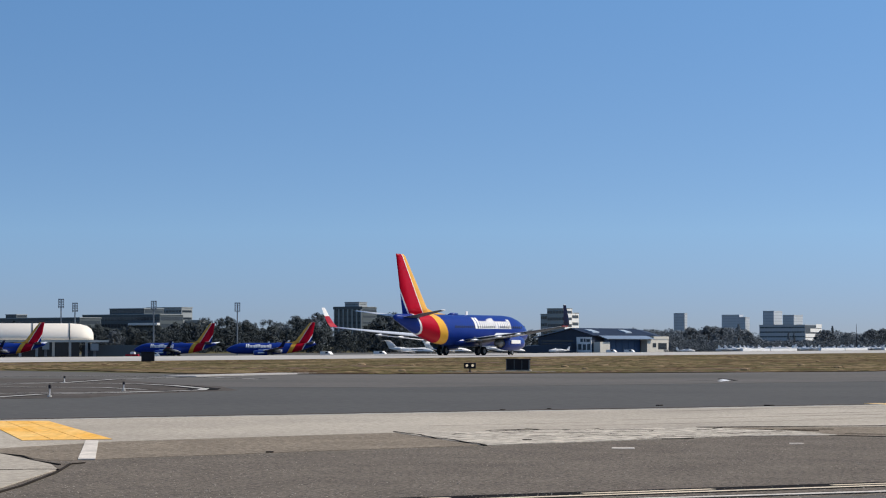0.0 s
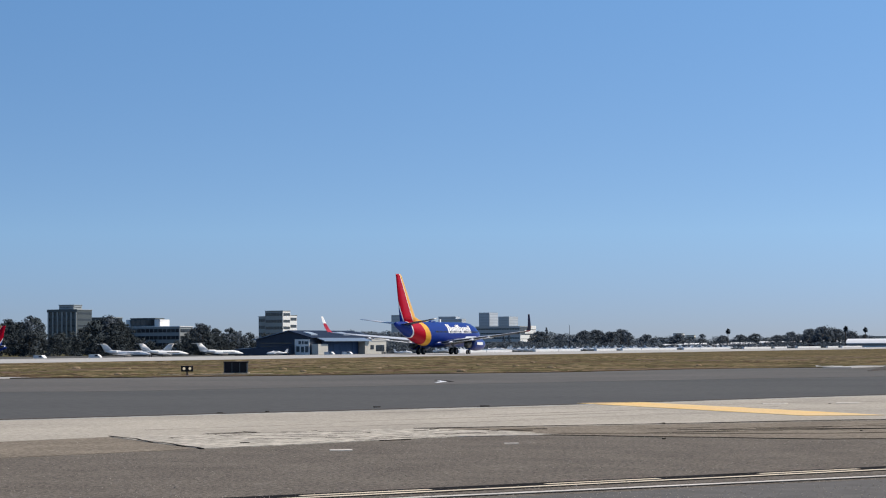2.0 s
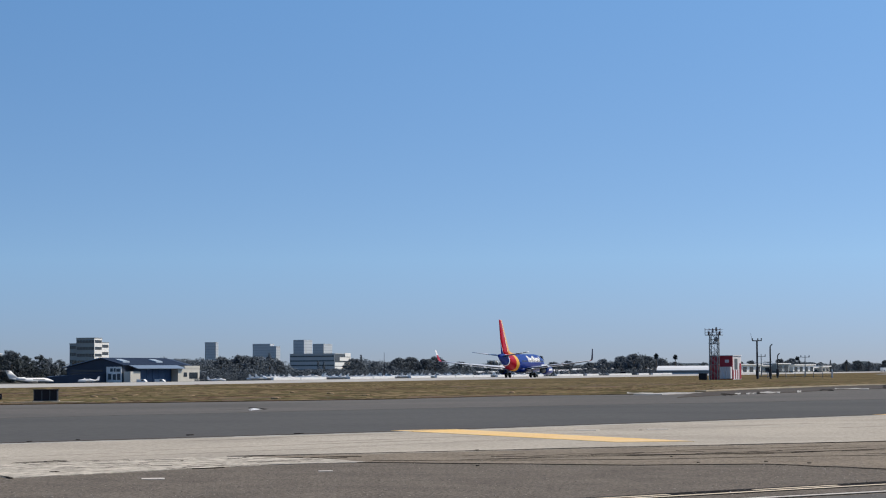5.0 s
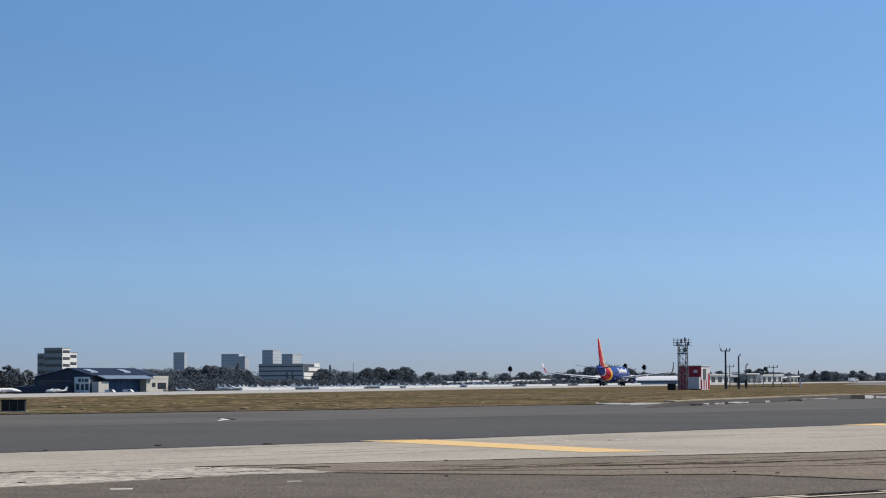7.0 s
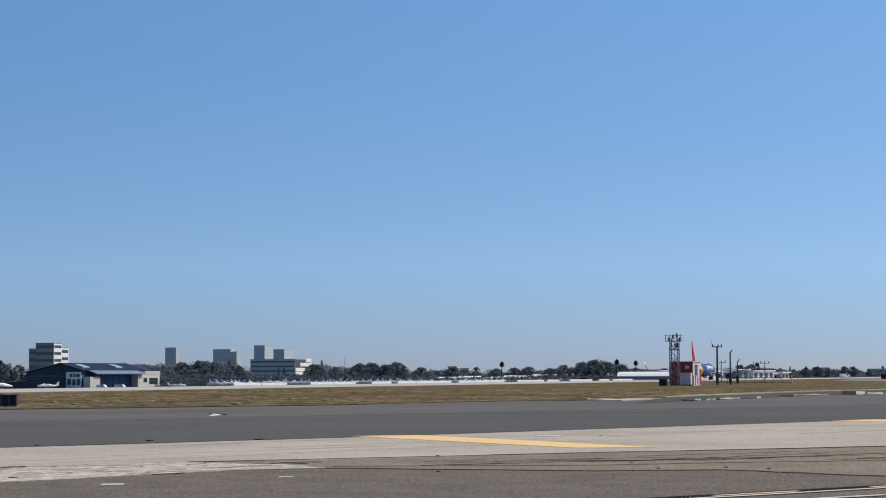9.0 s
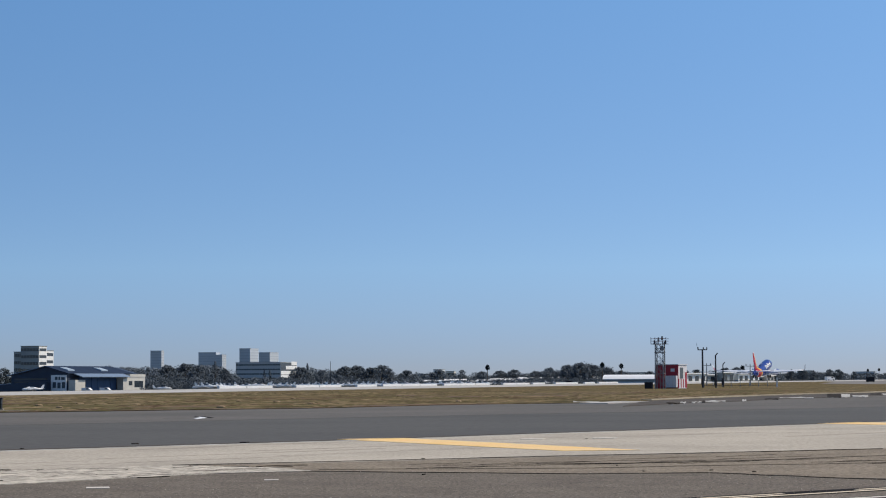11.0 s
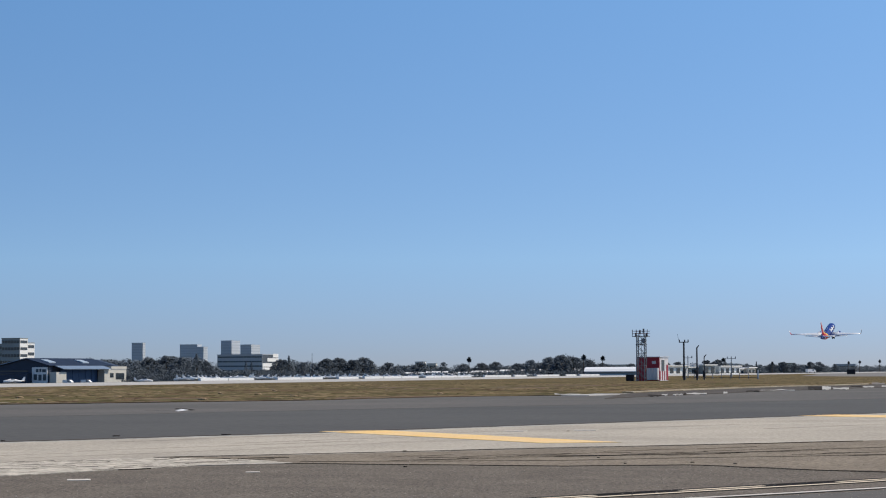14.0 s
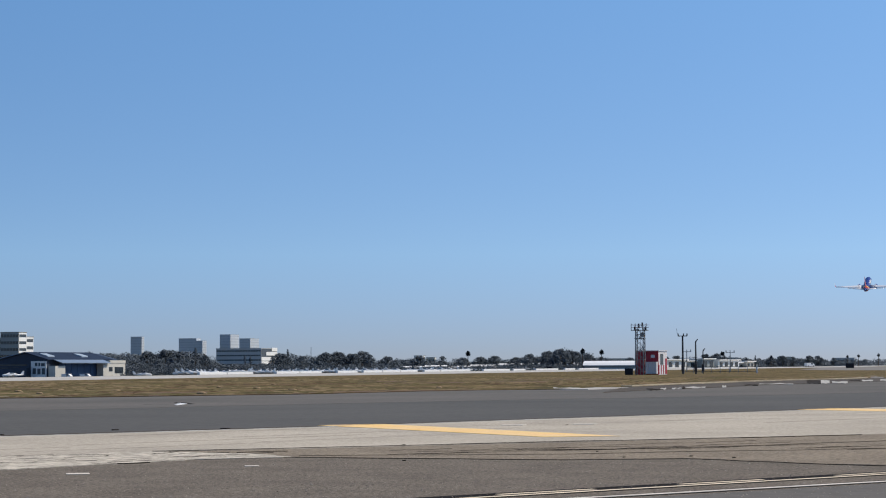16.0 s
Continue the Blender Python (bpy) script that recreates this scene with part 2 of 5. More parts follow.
# ---- mesh helpers ----
def part(name, bm, mat, parent=None, label="", smooth=False):
    me = bpy.data.meshes.new(name)
    bmesh.ops.recalc_face_normals(bm, faces=bm.faces)
    bm.to_mesh(me)
    bm.free()
    me.materials.append(M[mat] if isinstance(mat, str) else mat)
    if smooth:
        for p in me.polygons:
            p.use_smooth = True
    ob = new(name, me)
    ob.parent = parent
    if label:
        ob["label"] = label
    return ob


def again(ob, parent, m=None):
    """Another part on the same mesh."""
    o = new(ob.name.split(".")[0], ob.data)
    o.parent = parent
    if m is not None:
        o.matrix_basis = m
    if "label" in ob:
        o["label"] = ob["label"]
    return o


def thing(name, m, label, category, group="", kind=""):
    ob = new(name)
    ob.matrix_world = m
    return tagged(ob, label, category, group, kind)


def box(x0, x1, y0, y1, z0, z1, bm=None, bevel=0.0):
    bm = bm or bmesh.new()
    v = [bm.verts.new((x, y, z)) for x in (x0, x1) for y in (y0, y1) for z in (z0, z1)]
    for q in ((0, 1, 3, 2), (4, 6, 7, 5), (0, 4, 5, 1), (2, 3, 7, 6), (0, 2, 6, 4), (1, 5, 7, 3)):
        bm.faces.new([v[i] for i in q])
    if bevel:
        bmesh.ops.bevel(bm, geom=bm.edges[:], offset=bevel, segments=2, affect="EDGES")
    return bm


def slab(pts, z0, z1, bm=None):
    """A flat plate with the outline pts."""
    bm = bm or bmesh.new()
    a = [bm.verts.new((x, y, z0)) for x, y in pts]
    b = [bm.verts.new((x, y, z1)) for x, y in pts]
    bm.faces.new(b)
    n = len(pts)
    for i in range(n):
        bm.faces.new((a[i], a[(i + 1) % n], b[(i + 1) % n], b[i]))
    return bm


def ribbon(line, width, z0, z1, bm=None):
    """A flat strip along a line of points."""
    left, right = [], []
    for i, p in enumerate(line):
        d = Vector(line[min(i + 1, len(line) - 1)]) - Vector(line[max(i - 1, 0)])
        d = Vector((-d.y, d.x)).normalized() * width / 2
        left.append((p[0] + d.x, p[1] + d.y))
        right.append((p[0] - d.x, p[1] - d.y))
    bm = bm or bmesh.new()
    for i in range(len(line) - 1):
        slab([left[i], left[i + 1], right[i + 1], right[i]], z0, z1, bm)
    return bm


def loft(rings, closed=True, caps=True, bm=None):
    bm = bm or bmesh.new()
    rows = [[bm.verts.new(p) for p in r] for r in rings]
    k = len(rows[0])
    for a, b in zip(rows, rows[1:]):
        for i in range(k if closed else k - 1):
            bm.faces.new((a[i], a[(i + 1) % k], b[(i + 1) % k], b[i]))
    if caps:
        bm.faces.new(rows[0])
        bm.faces.new(rows[-1])
    return bm


def tube(p, q, r0, r1=None, n=8, bm=None):
    p, q = Vector(p), Vector(q)
    r1 = r0 if r1 is None else r1
    t = (q - p).to_track_quat("Z", "Y").to_matrix()
    ring = lambda c, r: [c + t @ Vector((r * math.cos(2 * math.pi * i / n), r * math.sin(2 * math.pi * i / n), 0)) for i in range(n)]
    return loft([ring(p, r0), ring(q, r1)], bm=bm)


def polar(az, d):
    return d * math.sin(radians(az)), d * math.cos(radians(az))


def gz(x):
    """Height of the ground: level to the runway, falling gently beyond it."""
    return -3.4 * min(1.0, max(0.0, (-172 - x) / 260.0))


def stand(az, d, sink=0.0):
    x, y = polar(az, d)
    return x, y, gz(x) - sink


# ---- ground ----
def ground():
    xs = [-4600, -3000, -1500, -800, -432, -400, -340, -280, -220, -172, -120, -40, 0, 60, 400, 2000, 4600]
    ys = [-4600, -1000, -200, 0, 60, 150, 300, 600, 1000, 1600, 2500, 3500, 4800]
    bm = bmesh.new()
    grid = [[bm.verts.new((x, y, gz(x))) for y in ys] for x in xs]
    for i in range(len(xs) - 1):
        for j in range(len(ys) - 1):
            bm.faces.new((grid[i][j], grid[i + 1][j], grid[i + 1][j + 1], grid[i][j + 1]))
    tagged(part("ground", bm, "ground"), "dry brown and green airfield ground to the horizon", "ground", kind="structure")


def surface(name, pts, top, mat, label, category="pavement"):
    return tagged(part(name, slab(pts, -0.02, top), mat), label, category, kind="structure")


def paving():
    # taxiway edge runs from the lower left of the plan to the upper right
    surface("apron", [(-70, -20), (40, -60), (60, 40), (12, 62), (-8.5, 64), (-17.0, 41), (-30.5, 17.5), (-46, -8)], 0.010, "asphalt", "dark old asphalt apron with fine grit and patches", "apron")
    surface("pavement_brown", [(-19.2, 19.4), (-18.3, 21.9), (-16.7, 26.0), (-14.7, 30.8), (-13.4, 31.9), (-8.64, 32.01), (-6.86, 32.86), (-6.15, 32.43), (-5.0, 31.76), (12, 29), (30, 58), (1.5, 62), (-9, 66), (-24, 35), (-28, 24)], 0.014, "brown", "brown worn asphalt band beside the concrete strip")
    surface("pavement_concrete", [(-40, 8), (-26, 13.0), (-22.1, 21.3), (-22.1, 23.7), (-20.2, 28.9), (-17.0, 33.4), (-14.7, 35.3), (-7.7, 42.3), (6, 58), (14, 98), (3, 98), (-11.8, 65.1), (-19.6, 48.2), (-25.4, 38.0), (-30.3, 29.2), (-44, 6)], 0.018, "concrete", "pale weathered concrete shoulder strip")
    surface("pavement_patch", [(-20.2, 28.7), (-16.6, 25.9), (-14.7, 30.8), (-13.5, 32.0), (-14.6, 33.0), (-17.0, 33.5)], 0.022, "patch", "rough cracked pale concrete patch")
    surface("pavement_corner", [(-40, 8), (-14.0, 10.5), (-16.0, 15.4), (-17.8, 18.1), (-18.6, 18.8), (-22.6, 21.2), (-30, 18)], 0.022, "concrete", "pale concrete corner with a ragged edge")
    surface("taxiway", [(-60, -25), (-44, 6), (-30.3, 29.2), (-25.4, 38.0), (-19.6, 48.2), (-11.8, 65.1), (3, 98), (40, 190), (-22, 215), (-33.2, 180), (-36.0, 140), (-37.8, 126), (-42.5, 103.5), (-57.5, 84), (-66, 78), (-120, 92), (-120, -40)], 0.012, "taxi", "smooth dark grey sealed asphalt taxiway", "taxiway")
    surface("taxiway_shoulder", [(-41, 58), (-30, 80), (-17.4, 99), (14, 170), (-24, 190), (-33.2, 179), (-36.3, 140), (-38.2, 126), (-42.8, 103.5), (-57.8, 84), (-66, 78), (-100, 84), (-100, 40), (-60, 50)], 0.017, "taxi2", "lighter grey taxiway shoulder asphalt", "taxiway")
    surface("runway", [(-121, -600), (-121, 3200), (-166, 3200), (-166, -600)], 0.03, "runway", "pale grooved concrete runway", "runway")
    bm = slab([(-66.5, 78.2), (-57.8, 84.0), (-43.0, 103.0), (-38.0, 126), (-36.2, 140), (-33.4, 181), (-24, 215), (60, 420), (150, 900), (-121, 900), (-121, 100), (-88, 88)], -0.02, 0.05)
    tagged(part("grass", bm, "grass"), "dry brown mown grass between taxiway and runway", "grass", kind="structure")
    surface("taxiway_crossing", [(-120.5, 800), (-104, 720), (-80, 520), (-62, 468), (-30, 430), (40, 470), (100, 700), (100, 890), (-120.5, 890)], 0.058, "apron", "grey concrete taxiway crossing the grass", "taxiway")
    bm = bmesh.new()
    for x0, x1 in ((-660, -432), (-432, -190)):
        for i in range(12):
            y0, y1 = -100 + i * 110, 10 + i * 110
            v = [bm.verts.new(p) for p in ((x0, y0, gz(x0) + 0.03), (x1, y0, gz(x1) + 0.03), (x1, y1, gz(x1) + 0.03), (x0, y1, gz(x0) + 0.03))]
            bm.faces.new(v)
    tagged(part("apron_far", bm, "taxi"), "dark grey parking apron beyond the runway", "apron", kind="structure")


def mark(name, bm, mat, label, category="marking"):
    return tagged(part(name, bm, mat), label, category, kind="structure")


def markings():
    # taxiway guide stripes on the concrete
    mark("guide_stripe", slab([(-20.0, 49.1), (-18.7, 50.4), (-10.4, 42.7), (-11.9, 41.9)], 0.012, 0.026), "yellow", "faded yellow guide stripe on pale concrete")
    mark("guide_stripe", slab([(-10.6, 68.4), (-9.6, 70.6), (2, 62.5), (0.2, 60.8)], 0.012, 0.026), "yellow", "faded yellow guide stripe on pale concrete")
    for k in range(3):
        f0, f1 = k / 3 + (0.006 if k else 0), (k + 1) / 3 - (0.006 if k < 2 else 0)
        a, b, c, d = Vector((-30.04, 28.47)), Vector((-28.96, 29.18)), Vector((-22.6, 24.21)), Vector((-23.54, 23.14))
        mark("holding_stripe", slab([a.lerp(b, f0), a.lerp(b, f1), d.lerp(c, f1), d.lerp(c, f0)], 0.012, 0.027), "amber", "broad worn amber painted stripe on concrete")
    # ragged joint and cracks round the concrete corner
    for line, w in (([(-15.35, 14.64), (-15.6, 15.04), (-16.09, 15.83), (-17.32, 17.57), (-17.79, 18.17), (-18.46, 19.0), (-18.48, 19.28)], 0.035), ([(-18.24, 17.48), (-18.27, 17.6), (-18.0, 17.9), (-17.74, 18.07)], 0.04), ([(-21.28, 20.39), (-21.0, 20.23), (-20.31, 19.99), (-19.4, 19.29), (-18.49, 18.84)], 0.032)):
        mark("crack", ribbon(line, w, 0.012, 0.0265), "crack", "dark ragged joint in pale concrete", "crack")
    mark("white_bar", slab([(-22.61, 23.61), (-22.44, 23.72), (-18.92, 19.94), (-19.1, 19.8)], 0.012, 0.027), "marking", "short worn white painted bar on asphalt")
    for pts in ([(-14.55, 26.14), (-14.71, 26.42), (-14.43, 26.60), (-14.27, 26.32)], [(-12.99, 28.90), (-13.09, 29.12), (-12.90, 29.24), (-12.80, 29.02)]):
        mark("white_dash", slab(pts, 0.008, 0.017), "marking", "small white painted dash on dark asphalt")
    a, b = Vector((-14.4, 11.66)), Vector((3.28, 38.9))
    d = (b - a).normalized()
    nrm = Vector((-d.y, d.x))
    mark("black_border", ribbon([a + nrm * 0.17, b + nrm * 0.17], 0.62, 0.006, 0.0155), "black", "black painted border under pale yellow lines")
    mark("yellow_line", ribbon([a, b], 0.11, 0.008, 0.018), "paleyellow", "thin pale yellow line on black border")
    for k in range(10):
        p = a + d * (1.55 + k * 3.03) + nrm * 0.25
        mark("yellow_dash", ribbon([p, p + d * 1.55], 0.10, 0.008, 0.018), "paleyellow", "thin pale yellow dash on black border")
    a2, b2 = Vector((-13.3, 12.8)), Vector((2.3, 34.6))
    mark("line_border", ribbon([a2, b2], 0.34, 0.006, 0.0145), "black", "dark border under a white line")
    mark("white_line", ribbon([a2, b2], 0.15, 0.006, 0.0175), "marking", "white painted line along the apron road")
    mark("road_surface", slab([(-12.9, 12.4), (2.6, 34.7), (12, 30), (0, 6)], 0.004, 0.0135), "taxi2", "lighter grey service road asphalt", "road")
    # pale curved marks on the taxiway
    arcs = [[(-60, 52), (-57.5, 58), (-53, 58.2), (-49.6, 56.4), (-45.6, 53.4), (-44.2, 51.6), (-44.0, 49.6), (-45.3, 46.5), (-48, 42)], [(-75, 62), (-67.5, 71), (-62, 72), (-56, 69)], [(-58, 46), (-53.5, 51.5), (-49.5, 52.6), (-46.4, 51.2)]]
    surface("island_paving", [(-42.2, 40.2), (-40.6, 42.4), (-42.4, 46.3), (-43.1, 52.1), (-47.5, 56.5), (-52.0, 58.8), (-62, 66), (-80, 58), (-70, 40), (-55, 34)], 0.0185, "darkasphalt", "dark worn asphalt island beside the taxiway", "pavement")
    arcs += [[(-43.2, 41.2), (-44.6, 44.6), (-44.0, 47.6), (-43.9, 49.8)], [(-61.6, 70.2), (-60.7, 65.1), (-57.1, 58.3), (-56.7, 54.6), (-60, 48)]]
    for line in arcs:
        mark("curved_border", ribbon(line, 1.1, 0.01, 0.0205), "black", "dark border of a curved line")
        mark("curved_line", ribbon(line, 0.32, 0.01, 0.022), "runway", "pale worn curved line on grey taxiway")
    c, u, v = Vector((-37.3, 76.7)), Vector((-0.436, 0.9)), Vector((0.9, 0.436))
    mark("chevron_mark", slab([c + u * p + v * q for p, q in ((-2.6, -0.2), (0, 0.2), (2.4, -0.1), (1.4, -0.25), (0, -0.04), (-1.6, -0.32))], 0.01, 0.024), "white", "small white bent mark on taxiway")
    # black shape drawn as the bent mark's shadow
    mark("chevron_shadow", slab([c + u * p + v * q for p, q in ((4.4, -0.3), (3.0, 0.12), (0, 0.5), (-0.9, 0.32), (0.2, 0.22), (2.6, -0.1), (3.4, -0.36))], 0.01, 0.022), "black", "dark painted shadow beside a white mark")
    mark("pale_scuff", slab([c + u * p + v * q for p, q in ((-0.8, -1.6), (0.9, -1.6), (0.8, -0.5), (-0.5, -0.5))], 0.01, 0.021), "taxi2", "pale scuff on grey taxiway", "patch")
    # concrete pads along the grass edge
    for pts in ([(-64.0, 72.0), (-62.0, 72.0), (-63.0, 82.5), (-65, 82)], [(-33.4, 121.5), (-31.6, 121.5), (-31.2, 130.5), (-33.6, 131)]):
        mark("concrete_pad", slab(pts, 0.0, 0.062), "runway", "pale concrete pad at the grass edge", "pad")
    mark("grass_verge", slab([(-40, 118), (-33.8, 124), (-32.3, 134), (-32.2, 150), (-32.8, 165), (-32.9, 182), (-31.5, 204), (-37, 204), (-38, 160), (-40, 130)], 0.0, 0.052), "grass", "dry mown grass along the pavement edge", "grass")
    mark("kerb_strip", ribbon([(-32.9, 137), (-32.8, 149.3), (-32.4, 162.1), (-31.6, 171), (-30.7, 179), (-29.5, 187.8), (-27.3, 196.7), (-26.2, 214)], 0.8, 0.0, 0.12), "sand", "pale sandy strip at the grass edge", "kerb")
    near = [(-14.15, 112), (-12.5, 126), (-11, 135), (-9.8, 149), (-8.5, 159), (-7.4, 168), (-6.0, 185)]
    far = [(-6.0, 228), (-7.4, 203), (-8.5, 194), (-9.8, 179), (-11, 164), (-12.4, 150), (-13.6, 137)]
    mark("soil_band", slab([polar(*q) for q in near + far], 0.0, 0.0515), "darkasphalt", "bare damp soil between kerb and pavement", "soil")
    rnd = random.Random(23)

    def ragged(a0, a1, d0, d1):
        """Outline between two bearings and two distances, with uneven sides."""
        k = 5
        lo = [polar(a0 + (a1 - a0) * i / k, d0 * rnd.uniform(1.0, 1.03)) for i in range(k + 1)]
        hi = [polar(a0 + (a1 - a0) * (i + rnd.uniform(-0.2, 0.2)) / k, d1 * rnd.uniform(0.955, 1.0)) for i in range(k + 1)]
        return lo + hi[::-1]

    # bearings in degrees and reach in metres of each bright patch
    # flat bright shapes put reflections of the bright horizon into plain colour
    for a0, a1, d0, d1 in ((-12.56, -12.40, 123.3, 135.0), (-12.25, -11.97, 125.8, 135.0), (-11.86, -11.32, 130, 141.0), (-10.85, -10.74, 132.3, 146.0), (-9.85, -8.90, 150, 163.0), (-8.14, -7.91, 157.3, 190.0), (-7.84, -7.42, 160, 180.0), (-7.03, -6.74, 174, 196.0), (-6.54, -6.20, 179, 202.0), (-15.54, -14.83, 129.1, 139.8)):
        mark("concrete_pad", slab(ragged(a0, a1, d0, d1), 0.0, 0.056), "padpale", "bright patch coloured as a reflection at the pavement edge", "pad")
    for a0, a1, d0, d1 in ((-6.80, -6.45, 212, 255.0),):
        mark("sandy_patch", slab(ragged(a0, a1, d0, d1), 0.0, 0.0575), "apron", "pale dusty patch at the pavement edge", "patch")
    # flat dark shapes put the reflected trees into plain colour
    for a0, a1, d0, d1 in ((-12.95, -12.58, 121, 131.0), (-11.95, -11.88, 126, 140.0), (-10.23, -9.86, 143, 157.0), (-8.53, -8.15, 156, 195.0), (-7.38, -7.07, 176, 198.0)):
        mark("dark_seam", slab(ragged(a0, a1, d0, d1), 0.0, 0.0545), "crack", "dark patch coloured as a reflection beside a bright one", "seam")
    # cracks and joints
    rnd = random.Random(4)
    for p, q in (((-20.4, 29.0), (-16.6, 25.9)), ((-16.9, 33.5), (-5.5, 44.5)), ((-44, 6), (-30.3, 29.2)), ((-30.3, 29.2), (-25.4, 38.0)), ((-25.4, 38.0), (-19.6, 48.2)), ((-19.6, 48.2), (-11.8, 65.1)), ((-11.8, 65.1), (3, 98))):
        pts = []
        for i in range(13):
            f = i / 12
            pts.append((p[0] + (q[0] - p[0]) * f + rnd.uniform(-0.05, 0.05), p[1] + (q[1] - p[1]) * f + rnd.uniform(-0.05, 0.05)))
        mark("crack", ribbon(pts, 0.05, 0.014, 0.028), "crack", "dark filled crack between pavement slabs", "crack")


def edge_details():
    rnd = random.Random(12)
    # bare soil along the near edge of the grass, with an uneven inner side
    edge = [(-66.5, 78.2), (-57.8, 84.0), (-50.4, 93.5), (-43.0, 103.0), (-40.5, 114.5), (-38.0, 120)]
    for (x0, y0), (x1, y1) in zip(edge, edge[1:]):
        outer, inner = [], []
        for k in range(9):
            f = k / 8
            x, y = x0 + (x1 - x0) * f, y0 + (y1 - y0) * f
            outer.append((x, y))
            inner.append((x - (rnd.uniform(1.4, 5.0) if 0 < k < 8 else 2.4), y + rnd.uniform(0, 1.2)))
        mark("soil_edge", slab(outer + inner[::-1], 0.0, 0.056), "dirt", "bare brown soil along the grass edge", "soil")
    # greener and barer patches in the grass
    for k in range(46):
        y = 92 + 170 * rnd.random() ** 1.4
        near = -57 + (y - 84) * 1.0 if y < 103 else -40 + (y - 103) * 0.06
        x = near - 4 - rnd.random() ** 1.3 * (near + 108)
        L, w = rnd.uniform(2.5, 9), rnd.uniform(1.5, 6)
        pts = [(x + w * rnd.uniform(0.55, 1.2) * math.cos(a * 0.5236), y + L * rnd.uniform(0.55, 1.2) * math.sin(a * 0.5236)) for a in range(12)]
        bare = rnd.random() < 0.45
        mark("bare_patch" if bare else "green_patch", slab(pts, 0.0, 0.053 + 0.0002 * (k % 8)), "dirt" if bare else "greentuft", "bare brown soil patch in dry grass" if bare else "dull green patch in dry grass", "soil" if bare else "grass")
    # long cracks in the brown band
    for base in ([(-14.0, 31.9), (-11.2, 32.0), (-8.64, 32.05), (-6.9, 32.88), (-6.1, 32.46), (-5.0, 31.8), (-3.0, 31.0)], [(-13.6, 32.6), (-11.4, 33.3), (-9.19, 34.02), (-7.64, 35.32), (-5.74, 36.49), (-3.0, 38.6)], [(-11.0, 35.4), (-9.0, 36.3), (-7.0, 38.0), (-6.18, 39.29), (-4.0, 42)], [(-12.6, 38.0), (-10.82, 40.0), (-9.4, 40.7), (-6.8, 43.6)], [(-12.2, 34.6), (-10.2, 35.2), (-8.3, 36.6), (-6.6, 37.8)]):
        line = []
        for (x0, y0), (x1, y1) in zip(base, base[1:]):
            for k in range(4):
                line.append((x0 + (x1 - x0) * k / 4 + rnd.uniform(-0.05, 0.05), y0 + (y1 - y0) * k / 4 + rnd.uniform(-0.05, 0.05)))
        mark("crack", ribbon(line, rnd.uniform(0.05, 0.09), 0.01, 0.0195), "crack", "long dark crack in brown asphalt", "crack")
    # short broken cracks in the brown band, worn and scraped streaks along the concrete
    for k in range(26):
        f, g = k / 26 + rnd.uniform(0, 0.05), rnd.random()
        x, y = -13.0 + 9.6 * f, 32.6 + 4.4 * f + g * (3.6 + 4.0 * f)
        line = [(x, y)]
        for _ in range(4):
            x, y = x + rnd.uniform(0.1, 0.4), y + rnd.uniform(0.05, 0.5)
            line.append((x, y))
        mark("crack", ribbon(line, rnd.uniform(0.014, 0.034), 0.01, 0.0185), "crack", "short broken crack in brown asphalt", "crack")
    for k in range(34):
        f, g = rnd.uniform(0.1, 1.15), rnd.uniform(0.12, 0.88)
        x, y = -27.5 + 17 * f + g * 5.5, 33.5 + 32 * f - g * 8.5
        ln = rnd.uniform(2, 8)
        line = [(x + 0.46 * ln * q / 5 + rnd.uniform(-0.08, 0.08), y + 0.89 * ln * q / 5) for q in range(6)]
        dark = rnd.random() < 0.5
        mark("worn_streak" if dark else "scraped_streak", ribbon(line, rnd.uniform(0.06, 0.3), 0.01, 0.0189 + 0.0002 * (k % 4)), "worn" if dark else "bright", "faint worn streak along pale concrete" if dark else "faint scraped streak along pale concrete", "streak")
    # pale lip and brown dust along the far side of the concrete strip
    side = [(-44, 6), (-30.3, 29.2), (-25.4, 38.0), (-19.6, 48.2), (-11.8, 65.1), (3, 98)]
    mark("slab_lip", ribbon([(x + 0.22, y - 0.12) for x, y in side], 0.28, 0.01, 0.0225), "padpale", "pale worn lip of the concrete strip", "kerb")
    mark("dust_line", ribbon([(x - 0.35, y + 0.2) for x, y in side], 0.5, 0.008, 0.0165), "darkasphalt", "dark dust along the pavement joint", "soil")
    # tar patches and stains on the pavement
    for x, y, w in ((-13.4, 37.3, 0.16), (-7.0, 33.7, 0.12), (-23.6, 44.8, 0.3), (-25.1, 39.9, 0.22), (-24.6, 41.2, 0.18), (-21.2, 46.0, 0.45), (-13.7, 50.5, 0.14), (-16.9, 27.6, 0.25), (-11.2, 31.2, 0.12), (-18.1, 22.6, 0.2), (-9.0, 35.2, 0.1), (-8.0, 33.1, 0.1), (-6.2, 33.3, 0.12)):
        w *= 0.55
        pts = [(x + 0.5 * w * rnd.uniform(0.6, 1.2) * math.cos(a * 0.785), y + 0.7 * w * rnd.uniform(0.6, 1.2) * math.sin(a * 0.785)) for a in range(8)]
        mark("tar_patch", slab(pts, 0.008, 0.0215 + 0.08 * w), "crack", "small dark tar patch on pavement", "patch")
    for x, y in ((-13.6, 50.7), (-15.2, 49.6)):
        mark("pale_scuff", slab([(x, y), (x + 0.5, y + 0.3), (x + 0.45, y + 0.8), (x - 0.1, y + 0.5)], 0.01, 0.03), "marking", "pale scuff on concrete", "patch")
